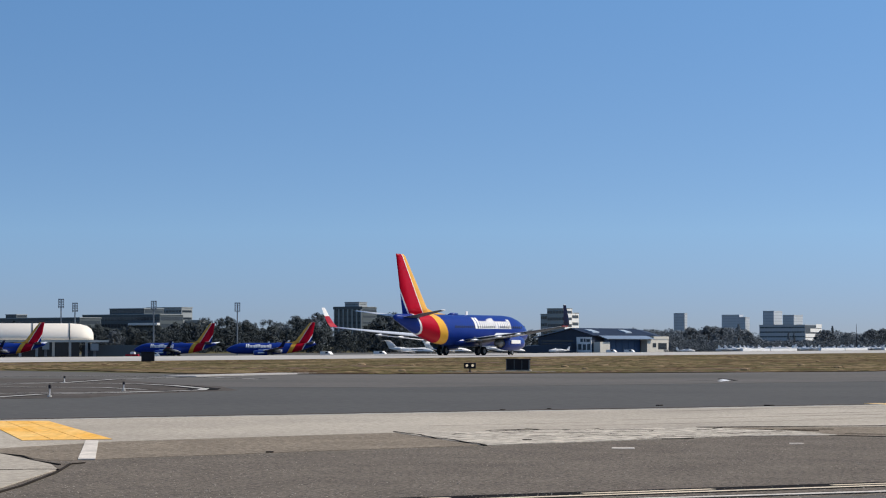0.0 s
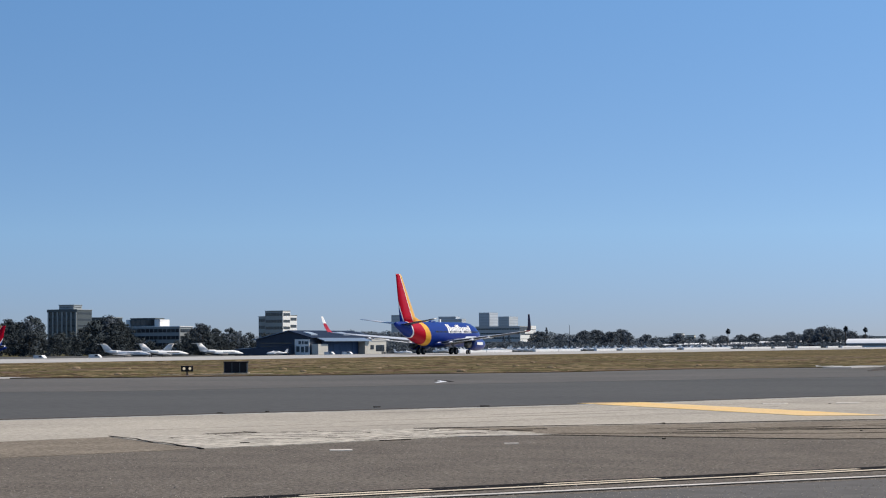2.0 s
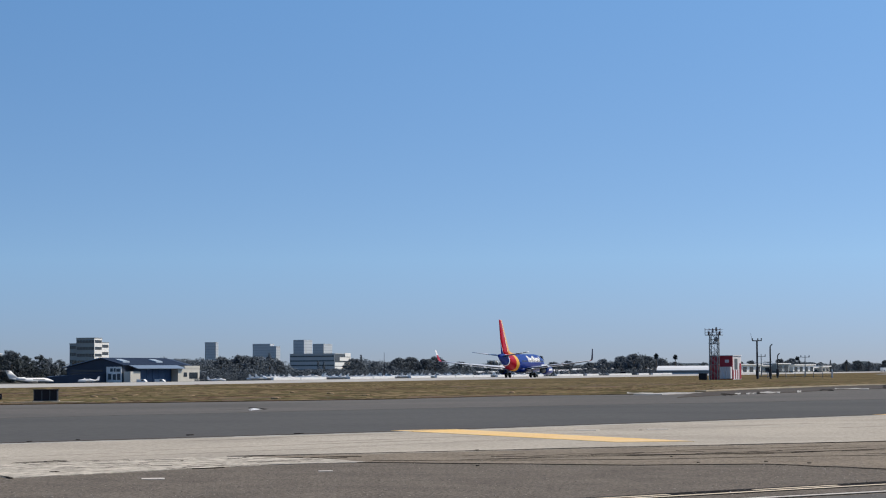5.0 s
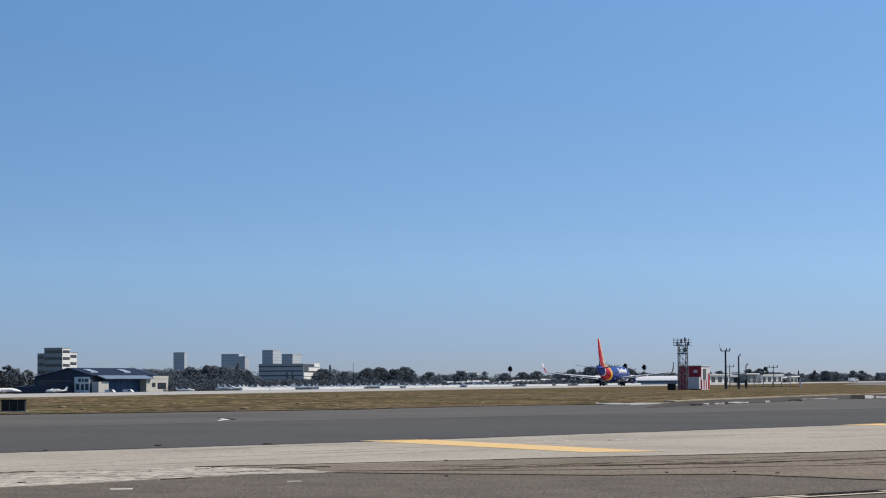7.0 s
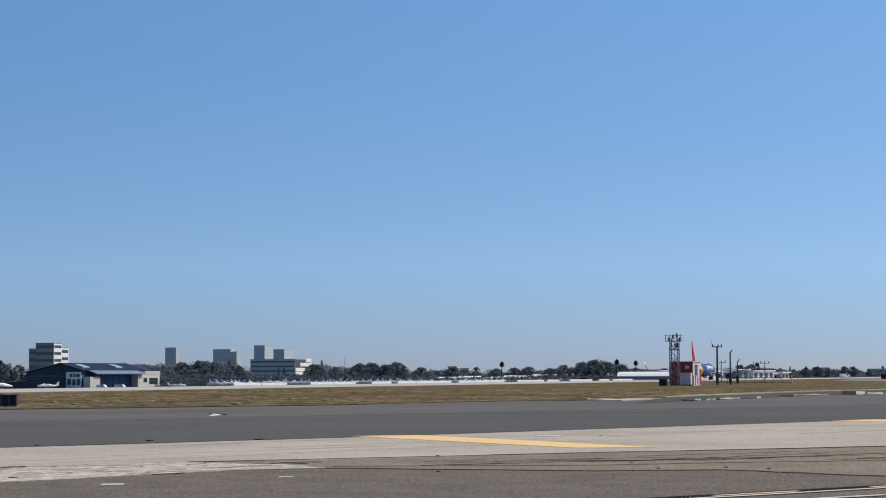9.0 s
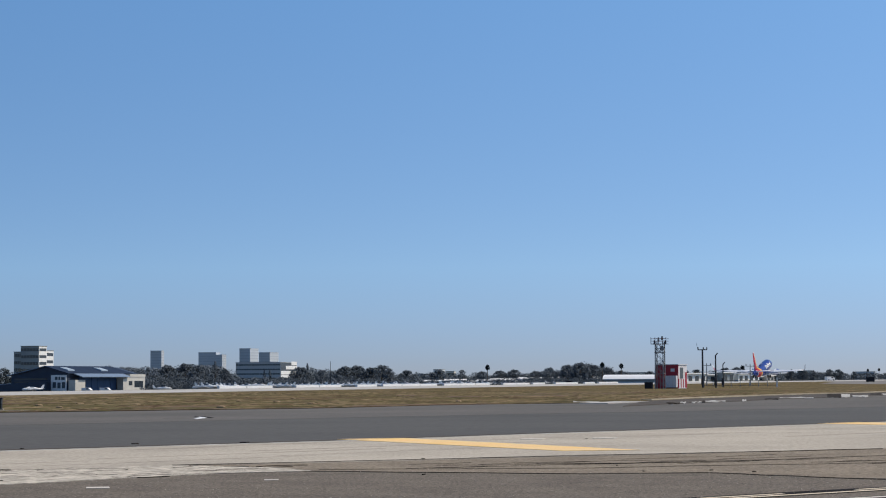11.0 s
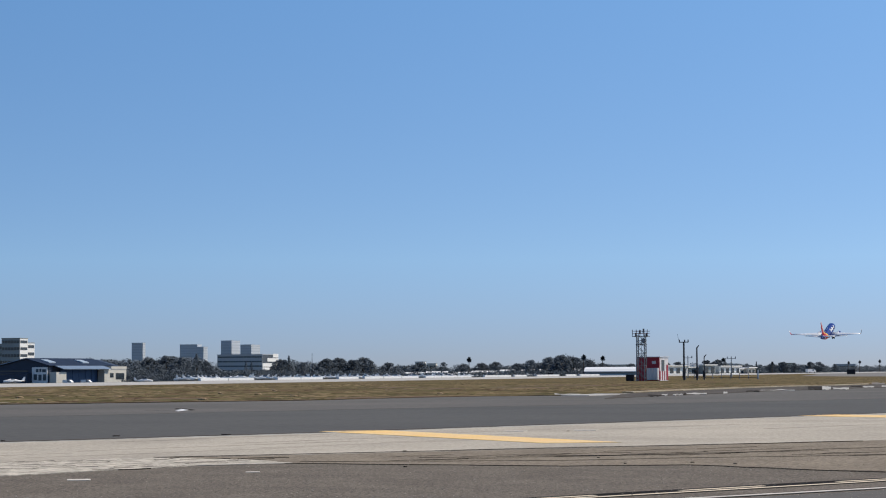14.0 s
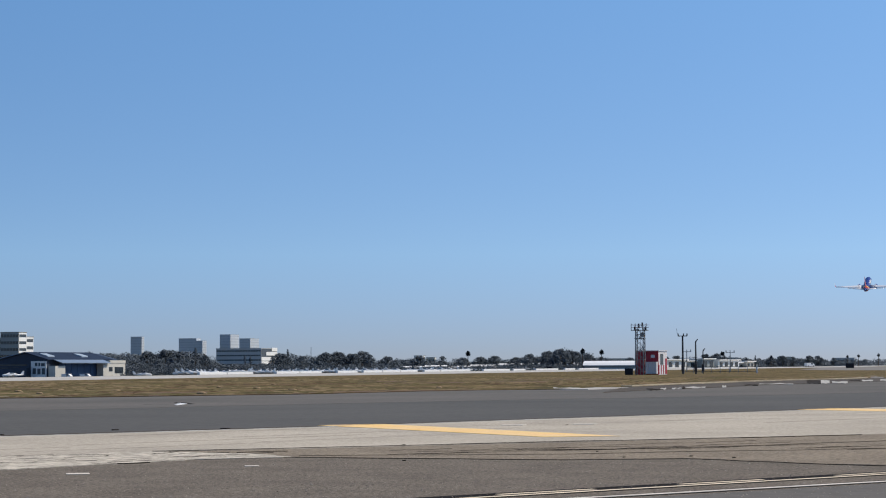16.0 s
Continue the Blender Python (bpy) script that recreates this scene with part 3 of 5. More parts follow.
    # fine cracks in the rough patch
    for k in range(26):
        x, y = rnd.uniform(-19.3, -15.0), 0
        y = 28.6 + (x + 19.5) * 0.55 + rnd.uniform(-1.5, 2.6)
        line = [(x, y)]
        for _ in range(5):
            x, y = x + rnd.uniform(-0.12, 0.3), y + rnd.uniform(-0.1, 0.35)
            line.append((x, y))
        mark("crack", ribbon(line, 0.035, 0.01, 0.0245), "crack", "fine dark crack in rough concrete", "crack")


# ---- airliner ----
def oval(x, zc, ry, rz, n=28):
    return [(x, ry * math.sin(2 * math.pi * i / n), zc + rz * math.cos(2 * math.pi * i / n)) for i in range(n)]


def aerofoil(le, te, thick, y, z, vertical=False):
    """Section from leading to trailing edge; vertical stands it up in z (fin)."""
    c = le - te
    up, lo = [], []
    for f, h in ((0, 0), (0.03, 0.35), (0.12, 0.75), (0.35, 1.0), (0.65, 0.62), (1.0, 0.04)):
        up.append((le - c * f, h * thick / 2))
        lo.append((le - c * f, -h * thick / 2))
    pts = up + lo[-1:0:-1]
    return [(x, h, z) if vertical else (x, y, z + h) for x, h in pts]


def wheel(name, parent, x, y, r, w):
    tyre = bmesh.new()
    prof = [(-w / 2, r * 0.6), (-w / 2, r * 0.9), (-w / 3, r), (w / 3, r), (w / 2, r * 0.9), (w / 2, r * 0.6)]
    loft([[(rr * math.cos(2 * math.pi * i / 18), a, rr * math.sin(2 * math.pi * i / 18)) for a, rr in prof] for i in range(19)], closed=False, caps=False, bm=tyre)
    o = part(name, tyre, "rubber", parent, smooth=True)
    o.location = (x, y, r)
    rim = part("rim", tube((0, -w * 0.35, 0), (0, w * 0.35, 0), r * 0.62, n=14), "metal", o)
    return o


STATIONS = [(16.6, 2.62, 0.06, 0.06), (16.3, 2.64, 0.42, 0.42), (15.6, 2.72, 0.85, 0.88), (14.6, 2.85, 1.25, 1.3), (13.2, 3.02, 1.62, 1.7), (11.6, 3.16, 1.84, 1.94), (10.0, 3.2, 1.88, 2.0),
            (6, 3.2, 1.88, 2.0), (2, 3.2, 1.88, 2.0), (-2, 3.2, 1.88, 2.0), (-4.5, 3.24, 1.86, 1.95), (-7, 3.42, 1.72, 1.78), (-9.5, 3.74, 1.42, 1.46), (-12, 4.14, 1.02, 1.06), (-14, 4.5, 0.62, 0.68), (-15.2, 4.7, 0.34, 0.4), (-15.7, 4.78, 0.16, 0.18)]


def flank(x0, x1, a0, a1, lift=0.02):
    """A thin curved plate on the side of the body, from angle a0 to a1 (degrees from the top, to its left)."""
    bm = bmesh.new()
    k = 6
    rows = []
    for x in (x0, x1):
        rows.append([(x, (1.88 + lift) * math.sin(radians(a0 + (a1 - a0) * i / k)), 3.2 + (2.0 + lift) * math.cos(radians(a0 + (a1 - a0) * i / k))) for i in range(k + 1)])
    return loft(rows, closed=False, caps=False, bm=bm)


def shade_underside(ob):
    """Colours shade into the faces that look down."""
    ob.data.materials.append(M["wingunder"])
    for p in ob.data.polygons:
        p.material_index = 1 if p.normal.z < -0.1 else 0
    return ob


def airliner(m, label, wing_flex=0.0):
    root = thing("airliner", m, label, "airplane", "airliners")
    part("fuselage", loft([oval(*s) for s in STATIONS]), "body", root, "blue body with red and yellow tail bands", True)
    # belly fairing
    part("belly_fairing", loft([oval(x, 1.75, ry, rz, 16) for x, ry, rz in ((6.2, 0.3, 0.1), (4.8, 1.5, 0.55), (1, 1.9, 0.7), (-2.5, 1.7, 0.6), (-4.6, 0.3, 0.1))]), "blue", root, "", True)
    for s in (1, -1):
        wing = [aerofoil(5.3, -2.0, 0.85, s * 1.6, 2.0), aerofoil(3.0, -2.2, 0.55, s * 5.8, 2.45 + wing_flex * 0.1), aerofoil(-0.1, -3.3, 0.34, s * 12, 3.05 + wing_flex * 0.45), aerofoil(-2.7, -4.4, 0.2, s * 17.0, 3.6 + wing_flex)]
        w = shade_underside(part("wing", loft(wing), "wing", root, "pale grey swept wing with shade coloured into the underside", True))
        tip = 3.6 + wing_flex
        wl_ = [aerofoil(-2.7, -4.4, 0.2, s * 17.0, tip)]
        for f, (le, te, y, z) in enumerate(((-3.0, -4.6, 17.35, 0.12), (-3.5, -4.9, 17.6, 0.6), (-4.2, -5.3, 17.8, 1.5), (-5.0, -5.7, 17.98, 2.6))):
            c = le - te
            th = 0.12
            wl_.append([(le - c * q, s * (y + hh * th * 0.5), tip + z - hh * th * 0.2) for q, hh in ((0, 0), (0.03, 0.35), (0.12, 0.75), (0.35, 1.0), (0.65, 0.62), (1.0, 0.04), (1.0, -0.04), (0.65, -0.62), (0.35, -1.0), (0.12, -0.75), (0.03, -0.35))])
        tipo = part("winglet", loft(wl_), "navy", w, "upturned wing tip, dark outside and white with red inside")
        tipo.data.materials.append(M["white"])
        tipo.data.materials.append(M["red"])
        for p in tipo.data.polygons:
            if p.normal.y * s < -0.02 or p.normal.z > 0.6:
                p.material_index = 1 if p.center.z > tip + 1.2 else 2
        for y, z, x in ((3.6, 1.95, -2.3), (7.4, 2.35, -2.7), (10.4, 2.65, -3.0)):
            part("flap_fairing", loft([[(x + dx, s * y + r * math.cos(a * math.pi / 4), z + wing_flex * y / 17 + r * 0.8 * math.sin(a * math.pi / 4)) for a in range(8)] for dx, r in ((1.6, 0.05), (0.8, 0.2), (-0.4, 0.2), (-1.3, 0.04))]), "wing", w, "", True)
        flap = [aerofoil(-1.6, -3.0, 0.16, s * 2.2, 1.72), aerofoil(-2.0, -3.3, 0.14, s * 6, 2.15), aerofoil(-2.8, -3.8, 0.1, s * 10.5, 2.6 + wing_flex * 0.35)]
        part("flap", loft(flap), "wing", w, "lowered trailing flap", True)
        # engine
        rings = lambda pr: [[(x, s * 4.83 + r * math.cos(2 * math.pi * i / 20), 1.55 + (r if math.sin(2 * math.pi * i / 20) > 0 else r * 0.92) * math.sin(2 * math.pi * i / 20)) for i in range(20)] for x, r in pr]
        e = part("engine", loft(rings(((6.3, 0.86), (5.6, 1.02), (4.2, 1.06), (2.6, 0.98), (1.6, 0.84), (1.55, 0.7))), caps=False), "blue", root, "blue engine nacelle", True)
        part("intake_lip", loft(rings(((6.2, 0.74), (6.45, 0.78), (6.5, 0.83), (6.3, 0.875))), caps=False), "chrome", e, "bright metal intake ring", True)
        part("fan", loft(rings(((5.5, 0.76), (5.45, 0.15), (5.9, 0.02)))), "darkmetal", e)
        part("exhaust_cone", loft(rings(((2.2, 0.66), (1.2, 0.58), (0.7, 0.44), (0.66, 0.3), (0.1, 0.06)))), "metal", e, "grey metal exhaust", True)
        part("pylon", loft([aerofoil(5.2, -0.2, 0.35, 0, 2.4, True), aerofoil(4.6, 0.6, 0.35, 0, 2.85, True)]), "wing", e).location = (0, s * 4.83, 0)
        shade_underside(part("tailplane", loft([aerofoil(-10.9, -14.5, 0.36, s * 0.5, 4.75), aerofoil(-13.9, -15.2, 0.14, s * 6.3, 5.55)]), "wing", root, "pale grey tailplane", True))
        # lettering masses: plain white bars
        for k, (w0, w1, lo_, hi_) in enumerate(((0.0, 1.2, 84, 36), (1.35, 2.25, 84, 54), (2.4, 3.25, 84, 54), (3.4, 4.05, 84, 44), (4.15, 5.05, 84, 38), (5.2, 6.35, 84, 54), (6.5, 7.35, 84, 54), (7.5, 8.25, 84, 54), (8.4, 9.05, 84, 44))):
            x0, x1 = (w0, w1) if s < 0 else (9.0 - w1, 9.0 - w0)
            for q0, q1 in ((x0, x0 + 0.44 * (x1 - x0)), (x1 - 0.40 * (x1 - x0), x1)):
                part("lettering_bar", flank(q0 + 0.4, q1 + 0.4, s * lo_, s * hi_), "white", root, "plain white painted bar")
        part("engine_bar", box(2.6, 4.9, s * 4.83 + s * 1.0, s * 4.83 + s * 1.075, 1.5, 1.95), "white", e, "plain white painted bar")
        bm = bmesh.new()
        for k in range(34):
            if k not in (12, 13, 23):
                x = 12.0 - k * 0.5
                box(x, x + 0.22, s * 1.872, s * 1.886, 3.5, 3.78, bm)
        tagged(part("cabin_windows", bm, "glass", root, "row of small dark cabin windows"), kind="stuff")
        part("cockpit_window", loft([[(14.3, s * 0.15, 4.0), (14.3, s * 1.02, 3.8), (14.8, s * 0.85, 3.42), (14.95, s * 0.1, 3.55)], [(14.36, s * 0.15, 4.05), (14.36, s * 1.06, 3.84), (14.86, s * 0.88, 3.45), (15.02, s * 0.1, 3.58)]]), "glass", root)
    part("tail_fin", loft([aerofoil(-7.2, -13.8, 0.42, 0, 5.0, True), aerofoil(-8.3, -14.0, 0.4, 0, 6.0, True), aerofoil(-13.2, -15.25, 0.18, 0, 12.25, True), aerofoil(-13.7, -15.3, 0.08, 0, 12.5, True)]), "fin", root, "tall tail fin striped red and yellow with white edging", True)
    part("dorsal_fillet", loft([[(-3.6, -0.05, 5.1), (-3.6, 0.05, 5.1), (-3.6, 0.0, 5.16)], [(-7.0, -0.1, 5.1), (-7.0, 0.1, 5.1), (-7.0, 0.0, 5.55)], [(-9.2, -0.18, 5.0), (-9.2, 0.18, 5.0), (-9.2, 0, 6.2)]]), "fin", root)
    part("antenna", box(1.0, 1.5, -0.03, 0.03, 5.15, 5.65), "white", root, "small white blade antenna")
    part("antenna_dome", loft([oval(x, 5.2, r, r * 0.55, 10) for x, r in ((-1.0, 0.08), (-1.4, 0.4), (-2.4, 0.45), (-3.2, 0.08))]), "blue", root, "", True)
    gear = []
    for s in (1, -1):
        g = part("main_gear", tube((0, 0, -1.75), (0, 0, 0.2), 0.14, n=10), "metal", root, "steel landing gear leg with twin tyres")
        g.location = (0, s * 2.86, 2.2)
        for dy in (-0.43, 0.43):
            wheel("tyre", g, 0, dy, 0.56, 0.4).location.z = -1.64
        part("drag_brace", tube((0, 0, -1.0), (0.1, -s * 1.0, 0.1), 0.07), "metal", g)
        gear.append((s, g))
    n_ = part("nose_gear", tube((0, 0, -1.3), (0, 0, 0.2), 0.09, n=10), "metal", root, "steel nose gear leg with twin tyres")
    n_.location = (12.5, 0, 1.65)
    for dy in (-0.2, 0.2):
        wheel("tyre", n_, 0, dy, 0.34, 0.2).location.z = -1.31
    return root, gear, n_


# ---- small aircraft ----
def light_plane(m):
    r = thing("light_aircraft", m, "white parked light aircraft with a low wing", "airplane", "parked light aircraft")
    part("fuselage", loft([oval(x, z, ry, rz, 12) for x, z, ry, rz in ((3.4, 1.15, 0.12, 0.12), (3.1, 1.2, 0.45, 0.4), (1.9, 1.25, 0.55, 0.52), (0.8, 1.45, 0.6, 0.75), (-0.6, 1.45, 0.55, 0.7), (-2.2, 1.3, 0.3, 0.35), (-4.2, 1.35, 0.08, 0.14))]), "white", r, "", True)
    for s in (1, -1):
        part("wing", loft([aerofoil(1.2, -0.4, 0.24, s * 0.4, 0.95), aerofoil(0.9, -0.3, 0.14, s * 5.3, 1.35)]), "white", r, "", True)
        part("tailplane", loft([aerofoil(-3.3, -4.2, 0.1, s * 0.05, 1.4), aerofoil(-3.5, -4.2, 0.06, s * 1.7, 1.45)]), "white", r)
        part("main_wheel", tube((0.1, s * 1.3 - 0.09, 0.24), (0.1, s * 1.3 + 0.09, 0.24), 0.24, n=10), "rubber", r)
        part("gear_leg", tube((0.1, s * 1.3, 0.24), (0.2, s * 1.1, 1.0), 0.05), "white", r)
    part("tail_fin", loft([aerofoil(-3.0, -4.3, 0.12, 0, 1.4, True), aerofoil(-4.0, -4.6, 0.06, 0, 2.75, True)]), "white", r)
    part("nose_wheel", tube((2.5, -0.08, 0.22), (2.5, 0.08, 0.22), 0.22, n=10), "rubber", r)
    part("canopy", loft([oval(x, 1.75, ry, rz, 10) for x, ry, rz in ((1.4, 0.2, 0.08), (0.7, 0.52, 0.48), (-0.5, 0.5, 0.45), (-1.5, 0.15, 0.1))]), "glass", r, "dark cabin glass", True)
    return r


def bizjet(m):
    r = thing("business_jet", m, "white parked business jet with a high tail", "airplane", "parked business jets")
    body = part("fuselage", loft([oval(x, z, ry, ry, 16) for x, z, ry in ((9.2, 1.95, 0.06), (8.4, 2.0, 0.4), (6.8, 2.15, 0.8), (5, 2.3, 0.98), (-3, 2.3, 0.98), (-6, 2.55, 0.66), (-9, 2.95, 0.2))]), "white", r, "white body with shade coloured into its belly", True)
    # downward faces get a dark colour in place of the belly's shade
    body.data.materials.append(M["officedark"])
    for p in body.data.polygons:
        p.material_index = 1 if p.normal.z < -0.25 else 0
    for s in (1, -1):
        part("wing", loft([aerofoil(2.2, -2.2, 0.4, s * 0.8, 1.55), aerofoil(-2.2, -3.4, 0.14, s * 9, 2.1)]), "white", r, "", True)
        part("tailplane", loft([aerofoil(-9.2, -11.0, 0.2, s * 0.05, 6.0), aerofoil(-10.4, -11.3, 0.1, s * 4.3, 5.95)]), "white", r, "", True)
        part("engine", loft([[(x, s * 1.75 + q * math.cos(a * math.pi / 6), 2.95 + q * math.sin(a * math.pi / 6)) for a in range(12)] for x, q in ((-3.6, 0.45), (-4.2, 0.62), (-6.4, 0.58), (-7.4, 0.35))]), "white", r, "", True)
        part("main_gear", tube((-1, s * 1.5, 0.4), (-1, s * 1.4, 1.6), 0.12), "darkmetal", r)
        part("tyre", tube((-1, s * 1.5 - 0.15, 0.4), (-1, s * 1.5 + 0.15, 0.4), 0.4, n=12), "rubber", r)
    part("tail_fin", loft([aerofoil(-5.2, -9.4, 0.36, 0, 2.8, True), aerofoil(-9.0, -11.2, 0.2, 0, 6.1, True)]), "white", r, "", True)
    part("nose_gear", tube((6.4, 0, 0.28), (6.4, 0, 1.5), 0.1), "darkmetal", r)
    part("nose_tyre", tube((6.4, -0.12, 0.28), (6.4, 0.12, 0.28), 0.28, n=12), "rubber", r)
    part("cabin_windows", box(0, 5, -0.985, 0.985, 2.42, 2.66), "glass", r)
    return r


# ---- buildings ----
def block(root, x0, x1, y0, y1, z0, z1, wall, floors, band, glass="glass", roof="office", first=0.0):
    """A storeyed block: wall, roof slab and a ribbon of windows on each storey of each seen side."""
    part("wall", box(x0, x1, y0, y1, z0, z1), wall, root)
    part("roof", box(x0 - 0.3, x1 + 0.3, y0 - 0.3, y1 + 0.3, z1, z1 + 0.5), roof, root)
    h = (z1 - z0 - first) / floors
    front = side = None
    for k in range(floors):
        z = z0 + first + k * h + h * (0.5 - band / 2)
        if front is None:
            front = part("window", box(x0 + 0.6, x1 - 0.6, y0 - 0.08, y0 + 0.1, 0, h * band), glass, root, "ribbon of dark office windows")
            front.location.z = z
            side = part("window", box(x1 - 0.1, x1 + 0.08, y0 + 0.8, y1 - 0.8, 0, h * band), glass, root, "ribbon of dark office windows")
            side.location.z = z
            mf = bmesh.new()
            n = max(4, int((x1 - x0) / 3.0))
            for i in range(1, n):
                xx = x0 + (x1 - x0) * i / n
                box(xx - 0.12, xx + 0.12, y0 - 0.16, y0, 0, h * band, mf)
            mull = tagged(part("mullions", mf, wall, front), kind="stuff")
        else:
            o = again(front, root, Matrix.Translation((0, 0, z)))
            tagged(again(mull, o), kind="stuff")
            again(side, root, Matrix.Translation((0, 0, z)))


def building(label, az, d, turn, blocks, name="office_building", category="building"):
    x, y, z = stand(az, d, 0.3)
    root = thing(name, pose(x, y, z, 0, 0, turn), label, category)
    for b in blocks:
        block(root, *b)
    return root


def skyline():
    # one white building: grey walls hold its shade, white end sheets its sunlight
    white_office = building("white office block with dark ribbon windows and stepped roof", -30.41, 1900, 0, [
        (-19, 0, 0, 14, 0, 37.6, "office", 6, 0.42), (-27, -19, 1.5, 14, 0, 32.5, "office", 5, 0.42), (-12, -0.4, 14, 27, 0, 33.6, "office", 5, 0.42)])
    for x1, y0, y1, top in ((0, 0, 14, 37.4), (-0.4, 14.1, 27, 33.4)):
        part("end_cladding", box(x1, x1 + 0.05, y0, y1, 0, top), "white", white_office, "white sheet that colours sunlight into the end wall")
    dark = building("dark glass office complex with stepped upper storeys", -41.75, 1400, 0, [
        (-72, 0, 0, 24, 0, 25.0, "officedark", 5, 0.5), (-50, -18, 4, 24, 25.5, 29.2, "officedark", 1, 0.5)])
    part("canopy", box(-26, 0.5, -3.5, -0.3, 17.8, 19.4), "pale", dark, "pale concrete canopy slab")
    part("canopy", box(-20, -11, -3.0, -0.3, 11.8, 13.4), "office", dark, "grey concrete canopy slab")
    building("grey concrete office block behind a dark complex", -41.15, 1500, 0, [(-34, 0, 0, 12, 0, 31.5, "office", 6, 0.3), (0, 14, 4, 12, 0, 22, "office", 4, 0.4)])
    building("long low dark office building", -43.95, 1350, 0, [(-110, 0, 0, 20, 0, 22.0, "officedark", 4, 0.4), (-70, -60, 2, 12, 22.5, 24.5, "officedark", 1, 0.3)])
    ribbed = building("dark ribbed office tower with a plant room", -36.1, 1500, 0, [(-26, 0, 0, 18, 0, 32.0, "officedark", 7, 0.3), (-19, -6, 4, 14, 32.5, 35.6, "office", 1, 0.1)])
    rib = part("rib", box(-0.55, 0.55, -0.7, -0.1, 0, 31.0), "office", ribbed, "grey concrete rib")
    rib.location.x = -25.2
    for k in range(1, 7):
        again(rib, ribbed, Matrix.Translation((-25.2 + k * 4.08, 0, 0)))
    part("parapet", box(-26.4, 0.4, -0.75, -0.35, 30.6, 32.6), "officedark", ribbed)
    building("lower dark office block beside a tower", -35.2, 1540, 0, [(-20, 0, 0, 16, 0, 26.8, "officedark", 5, 0.4)])
    low = building("low grey office building with pale roof and dark glazed penthouse", -33.28, 1200, 0, [(-39, 0, 0, 14, 0, 16.6, "office", 4, 0.5, "glass", "white"), (-36.5, -19, 3, 12, 17.1, 21.6, "officedark", 1, 0.7, "glass", "officedark")])
    for x0, x1 in ((-39, -36.6), (-18.9, -15.0)):
        part("stair_block", box(x0, x1, 2, 12, 17.1, 21.2), "pale", low, "pale rendered stair block")
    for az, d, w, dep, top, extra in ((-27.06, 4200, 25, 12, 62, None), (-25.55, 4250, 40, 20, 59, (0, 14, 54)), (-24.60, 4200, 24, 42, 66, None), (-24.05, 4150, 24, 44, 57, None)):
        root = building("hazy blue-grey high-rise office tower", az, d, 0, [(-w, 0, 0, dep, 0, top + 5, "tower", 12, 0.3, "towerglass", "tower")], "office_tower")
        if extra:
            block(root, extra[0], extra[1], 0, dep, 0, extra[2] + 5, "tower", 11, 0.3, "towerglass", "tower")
    # low-rise office with a stepped, white-panelled end that faces the sun
    x, y = -886.0, 2014.0
    low = thing("office_building", pose(x, y, gz(x) - 0.3), "grey low-rise office with bright stepped white end panels", "building")
    block(low, -53, 0, 0, 43, 0, 24.6, "hazeoffice", 5, 0.3, "officedark", "hazeoffice")
    part("end_glazing", box(0, 0.15, 0.5, 42.5, 1.0, 24.4), "glass", low, "dark glazed end wall")
    for y0, z0, z1 in ((28, 21.7, 25.7), (13, 17.2, 21.0), (0, 11.6, 15.5), (0, 7.4, 11.0), (0, 2.5, 6.0)):
        part("end_panel", box(0, 0.5, y0, 43, z0, z1), "white", low, "white end panel")
    rnd = random.Random(8)
    for k in range(26):
        az = rnd.uniform(-22.8, -5.5)
        d, w, h = rnd.uniform(1700, 3000), rnd.uniform(12, 34), rnd.uniform(7, 13)
        if k < 2:
            az, d, w, h = -19.35 + 0.35 * k, 3200, 14, 21 - 3 * k
        building("distant low pale building among trees", az, d, rnd.uniform(-10, 25), [(-w / 2, w / 2, 0, 12, 0, h, rnd.choice(("office", "pale", "tower", "cream")), 2, 0.35)], "distant_building")


